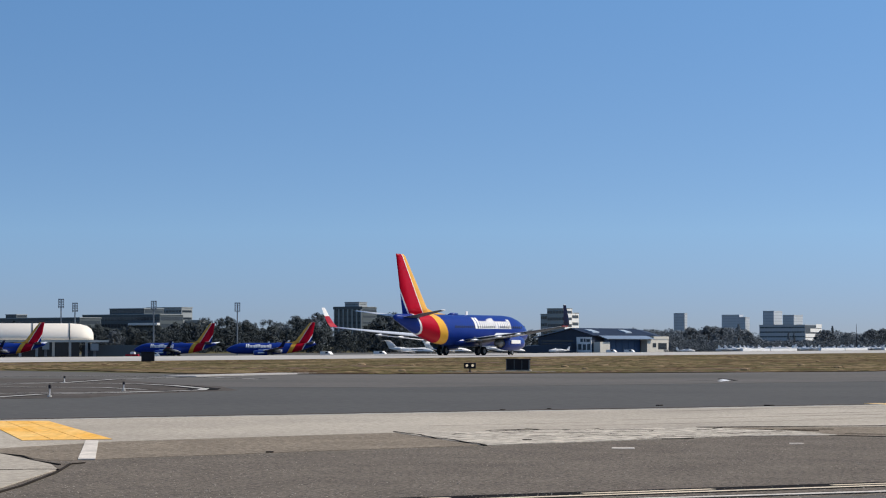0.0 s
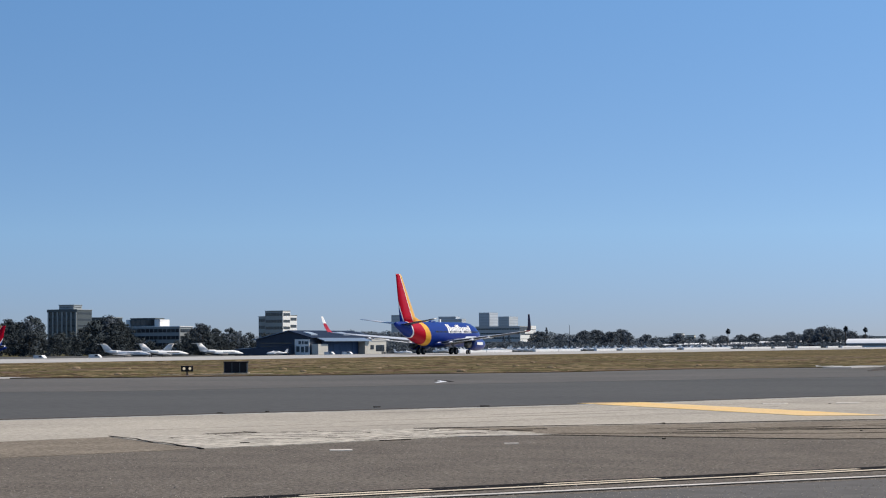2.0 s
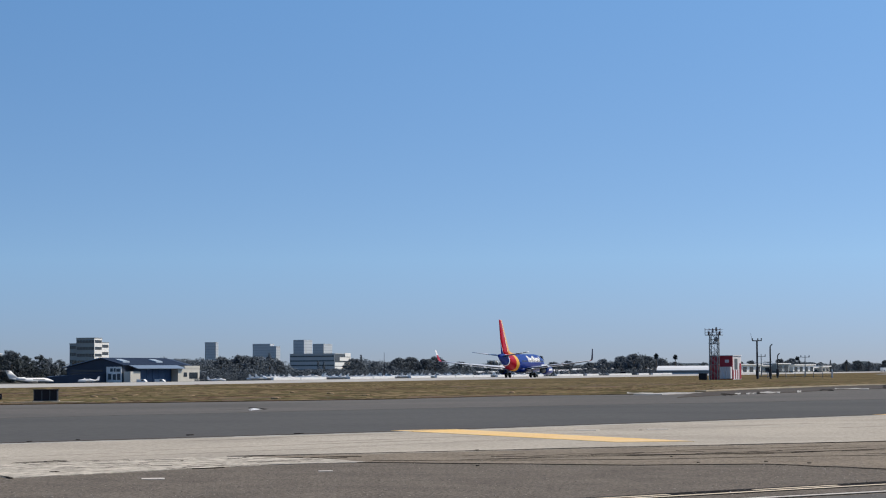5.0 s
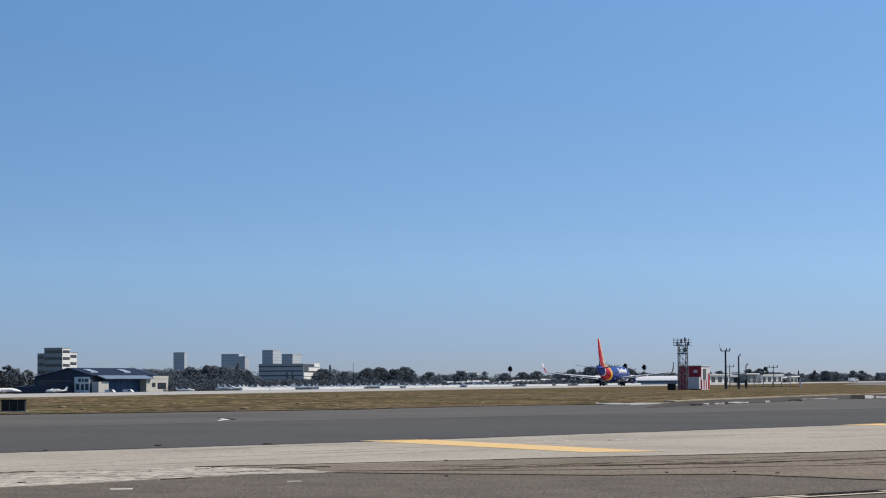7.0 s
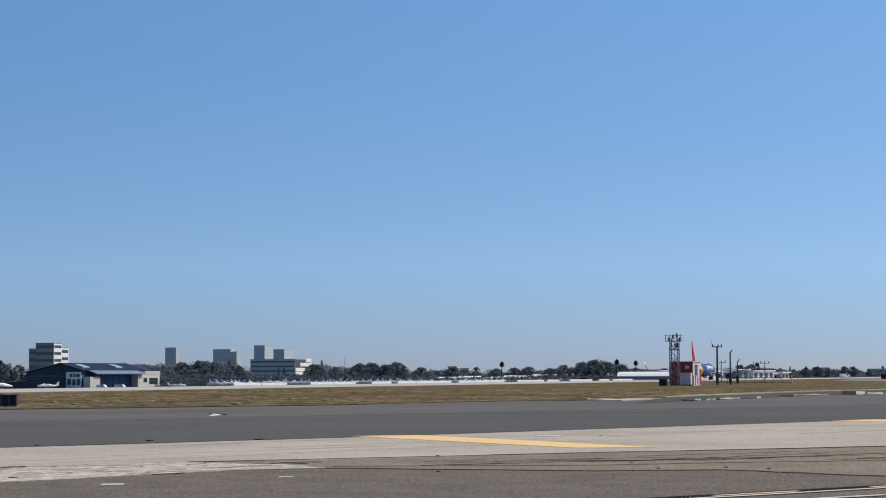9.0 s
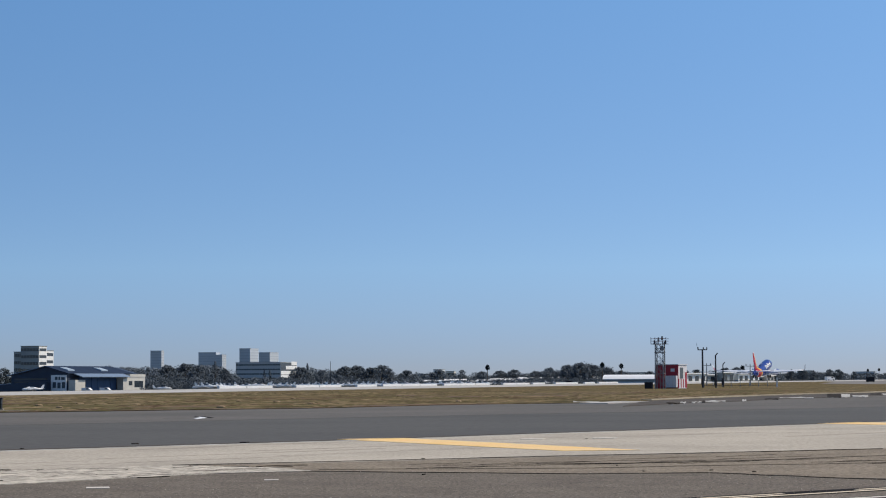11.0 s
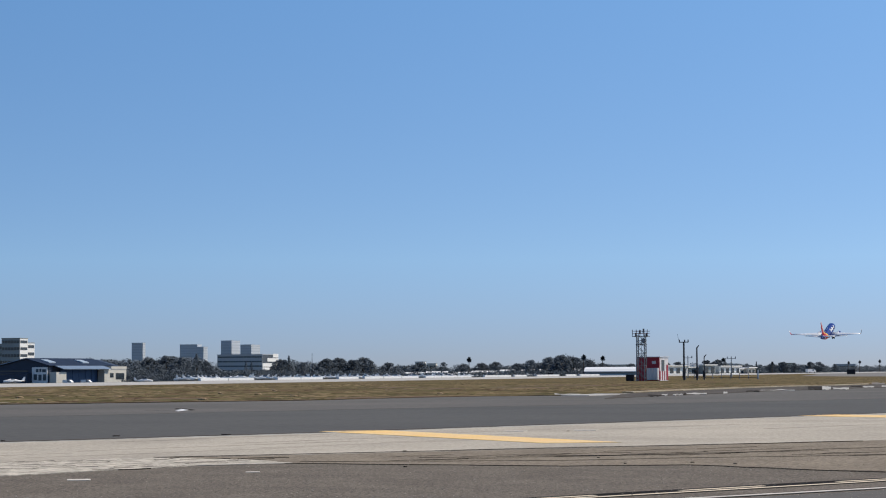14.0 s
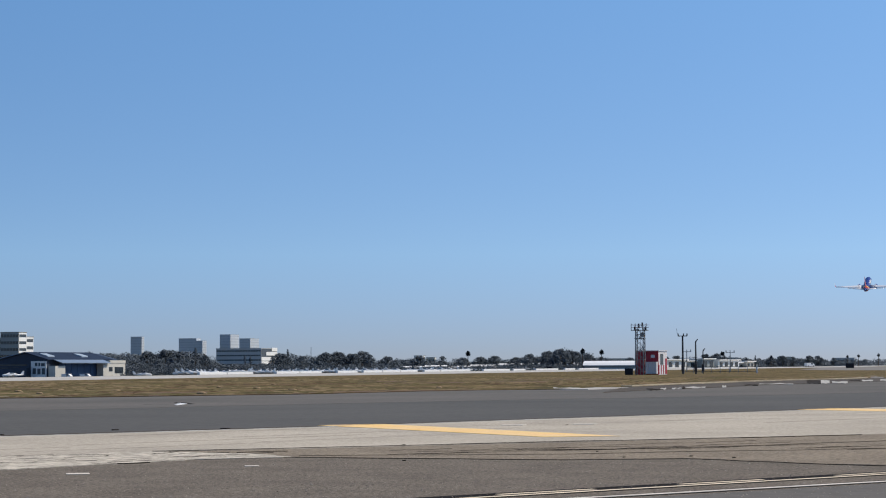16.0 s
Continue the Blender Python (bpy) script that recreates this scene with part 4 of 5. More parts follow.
def hangar():
    x, y, z = stand(-29.63, 1000, 0.3)
    root = thing("hangar", pose(x, y, z, 0, 0, 90) @ Matrix.Diagonal((0.93, 1, 1, 1)), "blue steel aircraft hangar with cream annexes and closed doors", "hangar")
    gable = lambda xx: [(xx, 0, 0), (xx, 31, 0), (xx, 31, 8.2), (xx, 12, 12.4), (xx, 0.4, 9.2)]
    part("wall", loft([gable(0.0), gable(78)]), "hangarblue", root, "dark blue ribbed steel walls")
    door = None
    for k in range(12):
        m = Matrix.Translation((11.3 + k * 3.42, 0.14 * (k % 2), 0))
        if door is None:
            door = part("door_panel", box(0.05, 3.36, -0.25, -0.05, 0, 7.4), "hangardoor", root, "blue sliding door panel")
            door.matrix_basis = m
        else:
            again(door, root, m)
    slope = lambda xx: [(xx, -1.0, 9.3), (xx, 12, 12.9), (xx, 12, 12.5), (xx, -1.0, 9.0)]
    part("roof", loft([slope(-1.5), slope(70)]), "hangartop", root, "dark blue metal roof slope")
    back = lambda xx: [(xx, 12, 12.9), (xx, 33, 8.3), (xx, 33, 8.0), (xx, 12, 12.5)]
    part("roof", loft([back(-1.5), back(70)]), "hangarroof", root, "grey-blue metal roof slope")
    part("canopy", loft([[(5, -5.5, 7.6), (5, -0.8, 9.2), (5, -0.8, 8.8), (5, -5.5, 7.3)], [(58, -5.5, 7.6), (58, -0.8, 9.2), (58, -0.8, 8.8), (58, -5.5, 7.3)]]), "hangarroof", root, "pale grey-blue canopy over the doors")
    for x0 in (6, 42):
        part("skylight", loft([[(x0, 3.0, 10.3), (x0 + 7, 3.0, 10.3), (x0 + 7, 7.5, 11.6), (x0, 7.5, 11.6)], [(x0, 3.0, 11.0), (x0 + 7, 3.0, 11.0), (x0 + 7, 7.5, 12.2), (x0, 7.5, 12.2)]]), "monitor", root, "blue-grey roof light")
    part("annex", box(0.5, 11.0, -4.0, -0.3, 0, 6.0), "cream", root, "cream rendered annex")
    part("annex", box(52.6, 78, -4.0, -0.3, 0, 7.4), "cream", root, "cream rendered annex")
    part("annex_parapet", box(60, 78, -4.2, -0.2, 7.4, 8.8), "cream", root, "cream parapet")
    for x0, x1, z0, z1 in ((59, 63, 3.2, 5.4), (65.5, 75.5, 2.2, 5.4)):
        part("annex_window", box(x0, x1, -4.08, -3.9, z0, z1), "glass", root)
    for k in range(4):
        part("side_window", box(-0.08, 0.06, 11, 29, 1.6 + k * 1.5, 2.4 + k * 1.5), "glass", root, "ribbon window")
    part("lean_to", loft([[(-6, 9, 0), (-6, 40, 0), (-6, 40, 3.6), (-6, 9, 5.2)], [(0, 9, 0), (0, 40, 0), (0, 40, 4.0), (0, 9, 5.6)]]), "hangarblue", root, "low dark lean-to")
    sign = thing("hangar_sign", pose(x, y, z, 0, 0, 90), "white panel with dark plain bars on the hangar wall", "sign")
    part("panel", box(-0.45, -0.05, 0.4, 8.8, 0.8, 8.4), "white", sign)
    for a, q, c, d in ((1.2, 3.2, 6.0, 7.4), (3.7, 4.7, 6.0, 7.6), (5.2, 6.6, 6.0, 7.6), (1.0, 2.8, 2.0, 5.0), (3.5, 5.2, 2.0, 4.8), (6.0, 7.8, 2.2, 5.0)):
        part("bar", box(-0.52, -0.44, a, q, c, d), "officedark", sign)


def terminal():
    x, y, z = stand(-45.4, 790, 0.2)
    root = thing("terminal_building", pose(x, y, z, 0, 0, 45), "airport terminal with a cream vaulted roof and colonnade", "building")
    ring = lambda xx, q=1.0: [(xx, 9 - 9 * q * math.cos(math.pi * i / 14), 6.6 + 6.4 * q * math.sin(math.pi * i / 14)) for i in range(15)]
    inner = lambda xx, q=1.0: [(xx, 9 - 8.6 * q * math.cos(math.pi * i / 14), 6.6 + 6.0 * q * math.sin(math.pi * i / 14)) for i in range(15)]
    bm = bmesh.new()
    loft([[*ring(a, q), *inner(a, q)[::-1]] for a, q in ((-60, 1), (17, 1), (20.5, 0.95), (23.0, 0.84), (24.6, 0.66), (25.4, 0.4))], bm=bm)
    part("vaulted_roof", bm, "vault", root, "cream barrel-vaulted roof", True)
    for k in range(5):
        part("roof_rib", loft([[(xx, p[1] * 1.02 - 0.18, p[2] * 1.02 - 0.1) for p in ring(0)] for xx in (-40 + k * 14, -39.5 + k * 14)], closed=False, caps=False), "officedark", root)
    part("canopy", box(-60, 31, -1.5, 18, 5.7, 6.5), "cream", root, "flat cream canopy")
    part("glass_wall", box(-60, 20, 3, 17, 0, 5.7), "glass", root, "dark glazed wall")
    col = None
    for k in range(14):
        if col is None:
            col = part("column", box(-0.5, 0.5, -0.8, 0.4, 0, 5.7), "cream", root)
            col.location.x = -58
        else:
            again(col, root, Matrix.Translation((-58 + k * 6.2, 0, 0)))
    # boarding bridges and service blocks
    for xx, zz in ((6, 3.0), (24, 2.6)):
        part("boarding_bridge", box(xx, xx + 2.6, -22, 3, zz, zz + 2.6), "office", root, "grey boarding bridge")
        part("bridge_leg", box(xx + 0.8, xx + 1.8, -18, -17, 0, zz), "metal", root)
    part("low_wall", box(21, 55, 4, 12, 0, 4.6), "officedark", root, "dark low service wing")


def vehicles():
    rnd = random.Random(11)
    base = thing("service_van", pose(*stand(-41.95, 720), 0, 0, 40), "white airport service van", "van", "service vehicles")
    part("body", loft([[(-2.4, s * 0.95, z) for s, z in ((-1, 0.4), (1, 0.4), (1, 2.0), (-1, 2.0))], [(1.4, s * 0.95, z) for s, z in ((-1, 0.4), (1, 0.4), (1, 2.0), (-1, 2.0))], [(2.5, s * 0.9, z) for s, z in ((-1, 0.4), (1, 0.4), (1, 1.1), (-1, 1.1))]]), "white", base)
    for xx in (-1.5, 1.6):
        for s in (-1, 1):
            part("wheel", tube((xx, s * 0.95 - 0.1, 0.36), (xx, s * 0.95 + 0.1, 0.36), 0.36, n=12), "rubber", base)
    part("window", box(0.2, 1.5, -0.97, 0.97, 1.25, 1.8), "glass", base)
    for k, (az, d) in enumerate(((-37.1, 760), (-35.6, 800), (-8.45, 1000), (-29.1, 960), (-28.6, 960))):
        copy_thing(base, pose(*stand(az, d), 0, 0, rnd.uniform(-60, 60)))
    tug = thing("red_tug", pose(*stand(-42.5, 690), 0, 0, 30), "red airport tug beside a parked airliner", "tug")
    part("body", box(-2.2, 2.2, -1.1, 1.1, 0.4, 1.4, bevel=0.15), "red", tug)
    part("cab", box(-0.6, 0.9, -0.9, 0.9, 1.4, 2.2, bevel=0.1), "white", tug)
    for xx in (-1.3, 1.3):
        for s in (-1, 1):
            part("wheel", tube((xx, s * 1.05 - 0.15, 0.45), (xx, s * 1.05 + 0.15, 0.45), 0.45, n=12), "rubber", tug)


def flood_mast(az, d, h):
    r = thing("floodlight_mast", pose(*stand(az, d), 0, 0, 40), "tall grey steel floodlight mast with lamp rack", "lamp post", "floodlight masts")
    part("pole", tube((0, 0, 0), (0, 0, h), 0.32, 0.2, 10), "metal", r)
    part("rack", box(-1.1, 1.1, -0.12, 0.12, h - 3.6, h - 3.4, box(-1.1, -0.95, -0.12, 0.12, h - 3.6, h, box(0.95, 1.1, -0.12, 0.12, h - 3.6, h, box(-1.1, 1.1, -0.12, 0.12, h - 0.2, h)))), "metal", r)
    lamp = None
    for i in range(3):
        for j in range(4):
            m = Matrix.Translation((-0.75 + 0.75 * i, -0.25, h - 3.2 + 0.85 * j))
            if lamp is None:
                lamp = part("lamp", box(-0.28, 0.28, -0.18, 0.18, 0, 0.5, bevel=0.05), "metal", r)
                lamp.matrix_basis = m
            else:
                again(lamp, r, m)
    return r


def masts():
    for az, h in ((-44.46, 22.3), (-44.08, 20.8), (-41.92, 21.6), (-39.6, 21.0)):
        flood_mast(az, 800, h)
    r = thing("radio_mast", pose(*stand(-22.35, 900)), "thin dark radio mast beyond the parked aircraft", "mast")
    part("pole", tube((0, 0, 0), (0, 0, 12.2), 0.2, 0.08), "darkmetal", r)
    part("base_box", box(-0.8, 0.8, -0.6, 0.6, 0, 2.4), "darkmetal", r)


def equipment_shed():
    x, y = polar(-12.78, 305)
    r = thing("equipment_shed", pose(x, y, 0.05, 0, 0, -8), "red and white chequered navigation equipment shed", "shed")
    part("front_wall", box(-2.55, 0.95, 0, 0.12, 0, 3.5), "shedred", r, "faded red panel wall")
    part("body", box(-2.55, 0.95, 0.13, 3.7, 0, 3.46), "shedwhite", r, "white panel body")
    part("roof", box(-2.65, 1.05, -0.1, 3.8, 3.5, 3.6), "shedwhite", r)
    part("door", box(0.9, 1.0, 0.9, 2.0, 1.5, 3.1), "officedark", r, "dark louvred vent")
    part("vent", box(-0.2, 0.4, -0.06, 0.0, 2.5, 2.95), "shedwhite", r, "white vent grille")
    for k in range(4):
        part("cabinet", box(-0.75 + k * 0.42, -0.37 + k * 0.42, -0.65, -0.02, 0.15, 1.9), "shedwhite", r, "white equipment cabinet")
    part("red_panel", box(0.94, 0.99, 2.9, 3.6, 0.1, 2.4), "shedred", r, "red painted panel")
    for k in range(3):
        part("red_stripe", box(0.952, 0.985, 0.12 + k * 0.95, 0.42 + k * 0.95, 0.1, 1.45), "shedred", r, "faded red stripe")
    part("white_post", box(-2.75, -2.57, -0.1, 0.1, 0, 2.6), "shedwhite", r)
    b = thing("black_cabinet", pose(*polar(-13.43, 300), 0.05), "small black equipment cabinet beside the shed", "cabinet")
    part("body", box(-0.55, 0.55, -0.4, 0.4, 0, 0.9, bevel=0.03), "darkbox", b)
    part("lid", box(-0.6, 0.6, -0.45, 0.45, 0.9, 0.97), "darkbox", b)
    # lattice tower
    x, y = polar(-13.11, 301.5)
    t = thing("lattice_tower", pose(x, y, 0.05), "red and grey lattice antenna tower with a railed platform", "tower")
    w = 0.62
    for i, (a, c) in enumerate(((-w, -w), (w, -w), (w, w), (-w, w))):
        part("leg", tube((a, c, 0), (a * 0.9, c * 0.9, 6.9), 0.075, n=6), "metal", t)
    for k in range(7):
        z0, z1 = 0.4 + k * 0.92, 1.32 + k * 0.92
        for (a, c), (e, f) in (((-w, -w), (w, -w)), ((w, -w), (w, w)), ((-w, w), (w, w)), ((-w, -w), (-w, w))):
            part("brace", tube((a, c, z0), (e, f, z1) if k % 2 else (e, f, z0), 0.04, n=5), "orange" if k < 2 else "metal", t)
            part("brace", tube((e, f, z0), (a, c, z1), 0.035, n=5), "metal", t)
    for zz, ww in ((5.3, 0.75), (6.5, 1.15)):
        part("platform", box(-ww, ww, -ww * 0.7, ww * 0.7, zz, zz + 0.1), "metal", t)
    for zz in (6.95, 7.3):
        for yy in (-0.8, 0.74):
            part("rail", box(-1.15, 1.15, yy, yy + 0.06, zz, zz + 0.06), "orange", t)
    for xx in (-1.15, -0.55, 0.0, 0.55, 1.1):
        part("rail_post", box(xx - 0.04, xx + 0.04, -0.82, -0.74, 6.5, 7.55), "metal", t)
    for xx, zz in ((-0.8, 7.1), (-0.2, 7.5), (0.35, 7.7), (0.85, 7.1)):
        part("antenna", tube((xx, 0, zz - 0.6), (xx, 0, zz), 0.16, 0.12, 8), "darkmetal", t)
    part("dish", tube((0.45, -0.5, 5.9), (0.45, -0.7, 5.9), 0.35, 0.3, 12), "metal", t)
    for xx in (0.15, 0.55):
        part("ladder_stile", box(xx, xx + 0.05, -0.75, -0.7, 0, 6.5), "metal", t)


def instrument_masts():
    for az, d, h, arms in ((-11.93, 322, 6.0, True), (-11.57, 318, 5.0, False), (-11.37, 335, 3.7, False)):
        r = thing("instrument_mast", pose(*polar(az, d), 0.05), "dark weather instrument mast standing in grass", "mast", "instrument masts")
        part("pole", tube((0, 0, 0), (0, 0, h), 0.032 * h - 0.02, 0.022 * h, 8), "darkmetal", r)
        part("cabinet", box(-0.2, 0.2, -0.25, 0.1, 0.4, 1.5), "darkmetal", r)
        if arms:
            part("crossarm", box(-0.75, 0.75, -0.05, 0.05, h - 0.12, h + 0.02), "darkmetal", r)
            for xx in (-0.7, 0.7, 0.15):
                part("sensor", tube((xx, 0, h), (xx, 0, h + 0.35), 0.09, n=8), "darkmetal", r)
            part("whip", tube((-0.75, 0, h), (-1.0, 0, h + 1.2), 0.03, 0.02, 5), "metal", r)
        else:
            part("sensor", tube((0, 0, h), (0.35, 0, h + 0.4), 0.1, 0.07, 6), "darkmetal", r)
    for az, d, h in ((-11.82, 430, 4.6), (-10.62, 430, 4.4)):
        r = thing("wind_mast", pose(*polar(az, d), 0.05), "thin pale mast with crossarm and small sensors", "mast", "wind masts")
        part("pole", tube((0, 0, 0), (0, 0, h), 0.12, 0.08, 6), "metal", r)
        part("crossarm", box(-0.9, 0.9, -0.04, 0.04, h - 0.5, h - 0.4), "metal", r)
        for xx in (-0.85, 0.85):
            part("sensor", tube((xx, 0, h - 0.5), (xx, 0, h), 0.14, 0.08, 8), "metal", r)
    f = thing("low_fence", pose(*polar(-10.9, 345), 0.05, 0, 0, 8), "low dark pipe fence round instruments", "fence")
    for k in range(9):
        part("post", tube((-6 + k * 1.5, 0, 0), (-6 + k * 1.5, 0, 1.1), 0.05, n=6), "metal", f)
    for zz in (0.25, 1.05):
        part("rail", box(-6, 6, -0.03, 0.03, zz, zz + 0.07), "darkmetal", f)
    part("gate_post", box(6.0, 6.2, -0.1, 0.1, 0, 1.5), "white", f)


def roadside_boxes():
    x, y = -58.7, 95.0
    b = thing("utility_box", pose(x, y, 0.05, 0, 0, 28), "dark charcoal steel utility box on the grass edge", "box")
    part("body", box(-0.62, 0.62, -0.45, 0.45, 0.06, 0.60, bevel=0.02), "darkbox", b)
    part("lid", box(-0.67, 0.67, -0.5, 0.5, 0.6, 0.66, bevel=0.015), "darkbox", b)
    part("plinth", box(-0.7, 0.7, -0.52, 0.52, 0, 0.06), "concrete", b)
    for xx in (-0.62, -0.2, 0.22, 0.6):
        part("stile", box(xx - 0.02, xx + 0.02, -0.47, -0.44, 0.06, 0.6), "officedark", b)
    s = thing("guard_light", pose(-57.7, 88.6, 0.05, 0, 0, 28), "small black twin-lamp guard light on a short post", "light")
    part("panel", box(-0.31, 0.31, -0.07, 0.08, 0.2, 0.5, bevel=0.02), "darkbox", s)
    part("leg", tube((0, 0, 0), (0, 0, 0.2), 0.035), "darkmetal", s)
    part("base", tube((0, 0, 0), (0, 0, 0.03), 0.12, 0.1, 12), "metal", s)
    for xx in (-0.15, 0.15):
        lens = part("lens", tube((xx, -0.1, 0.36), (xx, -0.06, 0.36), 0.06, 0.075, 14), lamp_glow, s, "warm glowing lens")
        part("hood", loft([[(xx + 0.115 * math.cos(radians(a)), yy, 0.36 + 0.115 * math.sin(radians(a))) for a in range(0, 181, 20)] for yy in (-0.2, -0.06)], closed=False, caps=False), "darkmetal", lens)
    pt = thing("concrete_apron_slab", pose(-58.2, 92.0, 0.05, 0, 0, 28), "worn sandy pad round a utility box", "pad")
    part("slab", slab([(-2.8, -0.7), (-0.5, -0.95), (2.0, -0.6), (3.2, -0.9), (2.9, 0.5), (0.4, 0.9), (-2.2, 0.6)], 0, 0.025), "sand", pt)
    b2 = thing("black_crate", pose(*polar(-42.07, 172), 0.03, 0, 0, 40), "black box standing beside the runway", "box")
    part("body", box(-0.54, 0.54, -0.4, 0.4, 0, 0.78, bevel=0.03), "darkbox", b2)
    part("lid", box(-0.57, 0.57, -0.43, 0.43, 0.78, 0.84), "darkbox", b2)
    for x, y, h in ((-42.2, 42.57, 0.36), (-45.71, 49.48, 0.30), (-56.9, 58.2, 0.27)):
        e = thing("edge_light", pose(x, y, 0.012), "short taxiway edge light on a thin stem", "light", "edge lights")
        part("stem", tube((0, 0, 0), (0, 0, h * 0.7), 0.018, n=8), "white", e, "white stem")
        part("base", tube((0, 0, 0), (0, 0, 0.05), 0.075, 0.06, 12), "padpale", e)
        part("head", tube((0, 0, h * 0.68), (0, 0, h), 0.045, 0.035, 10), "darkbox", e, "dark lens head")


def field_buildings():
    x, y, z = stand(-14.0, 1000, 0.2)
    r = thing("low_hangar", pose(x, y, z, 0, 0, 10), "low white-roofed hangar across the field", "hangar")
    part("wall", box(-12, 14, 0, 20, 0, 2.5), "office", r)
    part("roof", loft([[(x, -1, 2.5), (x, 1.5, 3.7), (x, 10, 4.6), (x, 21, 2.5), (x, 21, 2.2), (x, -1, 2.2)] for x in (-12.5, 14.5)]), "white", r, "white low-pitched roof")
    part("base_strip", box(-12, 14, -0.1, 0, 0, 1.0), "white", r)
    x, y, z = stand(-11.2, 900, 0.2)
    r = thing("field_office", pose(x, y, z, 0, 0, 75), "row of low white flat-roofed airfield buildings", "building")
    k_ = 0.66
    for x0, x1, y0, h, m_ in ((-46, -22, 0, 5.4, "white"), (-22, -9, 2, 4.6, "office"), (-9, 3, -1, 6.0, "office"), (3, 9, 3, 3.8, "officedark"), (9, 30, 0, 5.2, "white"), (30, 38, 2, 3.4, "office"), (38, 46, 0, 4.2, "cream")):
        part("wall", box(x0, x1, y0, 9, 0, h * k_), m_, r)
        part("roof", box(x0 - 0.4, x1 + 0.4, y0 - 0.9, 9.4, h * k_, h * k_ + 0.45), "white", r, "white flat roof with deep fascia")
        n = max(2, int((x1 - x0) / 5))
        w = (x1 - x0) / n
        for q in range(n):
            part("window", box(x0 + w * (q + 0.25), x0 + w * (q + 0.8), y0 - 0.08, y0 + 0.1, 0.7, h * k_ - 0.7), "glass", r)
    rnd = random.Random(3)
    for k in range(16):
        az = -19.5 + k * 0.33
        x, y, z = stand(az, 1250 + rnd.uniform(-60, 60), 0.2)
        r = thing("storage_shed", pose(x, y, z, 0, 0, rnd.uniform(0, 20)), "low beige row of aircraft storage sheds", "shed", "storage sheds")
        w, h = rnd.uniform(4, 9), rnd.uniform(3, 4.4)
        part("wall", box(-w, w, 0, 9, 0, h), rnd.choice(("cream", "pale", "office")), r)
        part("roof", loft([[(-w - 0.3, -0.4, h), (-w - 0.3, 4.5, h + 0.8), (-w - 0.3, 9.4, h)], [(w + 0.3, -0.4, h), (w + 0.3, 4.5, h + 0.8), (w + 0.3, 9.4, h)]]), "pale", r)
        part("door", box(-w * 0.6, w * 0.6, -0.06, 0.05, 0, h * 0.75), "office", r)
    for az in (-7.35, -15.65):
        x, y, z = stand(az, 900 if az < -10 else 620)
        r = thing("runway_sign_box", pose(x, y, z + 0.03), "dark signal box beside the runway", "box", "signal boxes")
        part("body", box(-1.2, 1.2, -0.5, 0.5, 0.2, 1.6), "darkbox", r)
        part("leg", box(-1.0, -0.8, -0.1, 0.1, 0, 0.2, box(0.8, 1.0, -0.1, 0.1, 0, 0.2)), "metal", r)


# ---- trees ----
def clump_mesh(name, centres, mat, parent=None, label="", seed=1, leaves=20, size=0.5):
    """Leaf sprays round many clump centres (x, y, z, rx, rz), joined in one mesh of small facets."""
    rng = np.random.default_rng(seed)
    c = np.array(centres)[:, None, :]
    n = len(centres)
    way = rng.normal(size=(n, leaves, 3))
    way /= np.linalg.norm(way, axis=2, keepdims=True)
    place = c[..., :3] + way * rng.uniform(0.45, 1.08, (n, leaves, 1)) * np.concatenate([c[..., 3:4], c[..., 3:4], c[..., 4:5]], 2)
    nrm = way + 0.4 * rng.normal(size=way.shape)
    nrm /= np.linalg.norm(nrm, axis=2, keepdims=True)
    u = np.cross(nrm, rng.normal(size=way.shape))
    u /= np.linalg.norm(u, axis=2, keepdims=True)
    v = np.cross(nrm, u)
    s = c[..., 3:4] * size * rng.uniform(0.6, 1.5, (n, leaves, 1))
    pts = np.stack([place + u * s, place - u * s * 0.5 + v * s * 0.8, place - u * s * 0.6 - v * s * 0.9], 2).reshape(-1, 3)
    me = bpy.data.meshes.new(name)
    k = len(pts)
    me.vertices.add(k)
    me.vertices.foreach_set("co", pts.astype(np.float32).ravel())
    me.loops.add(k)
    me.loops.foreach_set("vertex_index", np.arange(k, dtype=np.int32))
    me.polygons.add(k // 3)
    me.polygons.foreach_set("loop_start", np.arange(0, k, 3, dtype=np.int32))
    me.update(calc_edges=True)
    # soft foliage shading: facets lean towards the light from above
    soft = 0.5 * way + np.array((0.0, 0.0, 0.6)) + 0.12 * rng.normal(size=way.shape)
    soft /= np.linalg.norm(soft, axis=2, keepdims=True)
    me.polygons.foreach_set("use_smooth", np.ones(k // 3, dtype=bool))
    me.normals_split_custom_set_from_vertices(np.repeat(soft.reshape(-1, 3), 3, axis=0).tolist())
    me.materials.append(M[mat])
    ob = new(name, me)
    ob.parent = parent
    if label:
        ob["label"] = label
    return ob


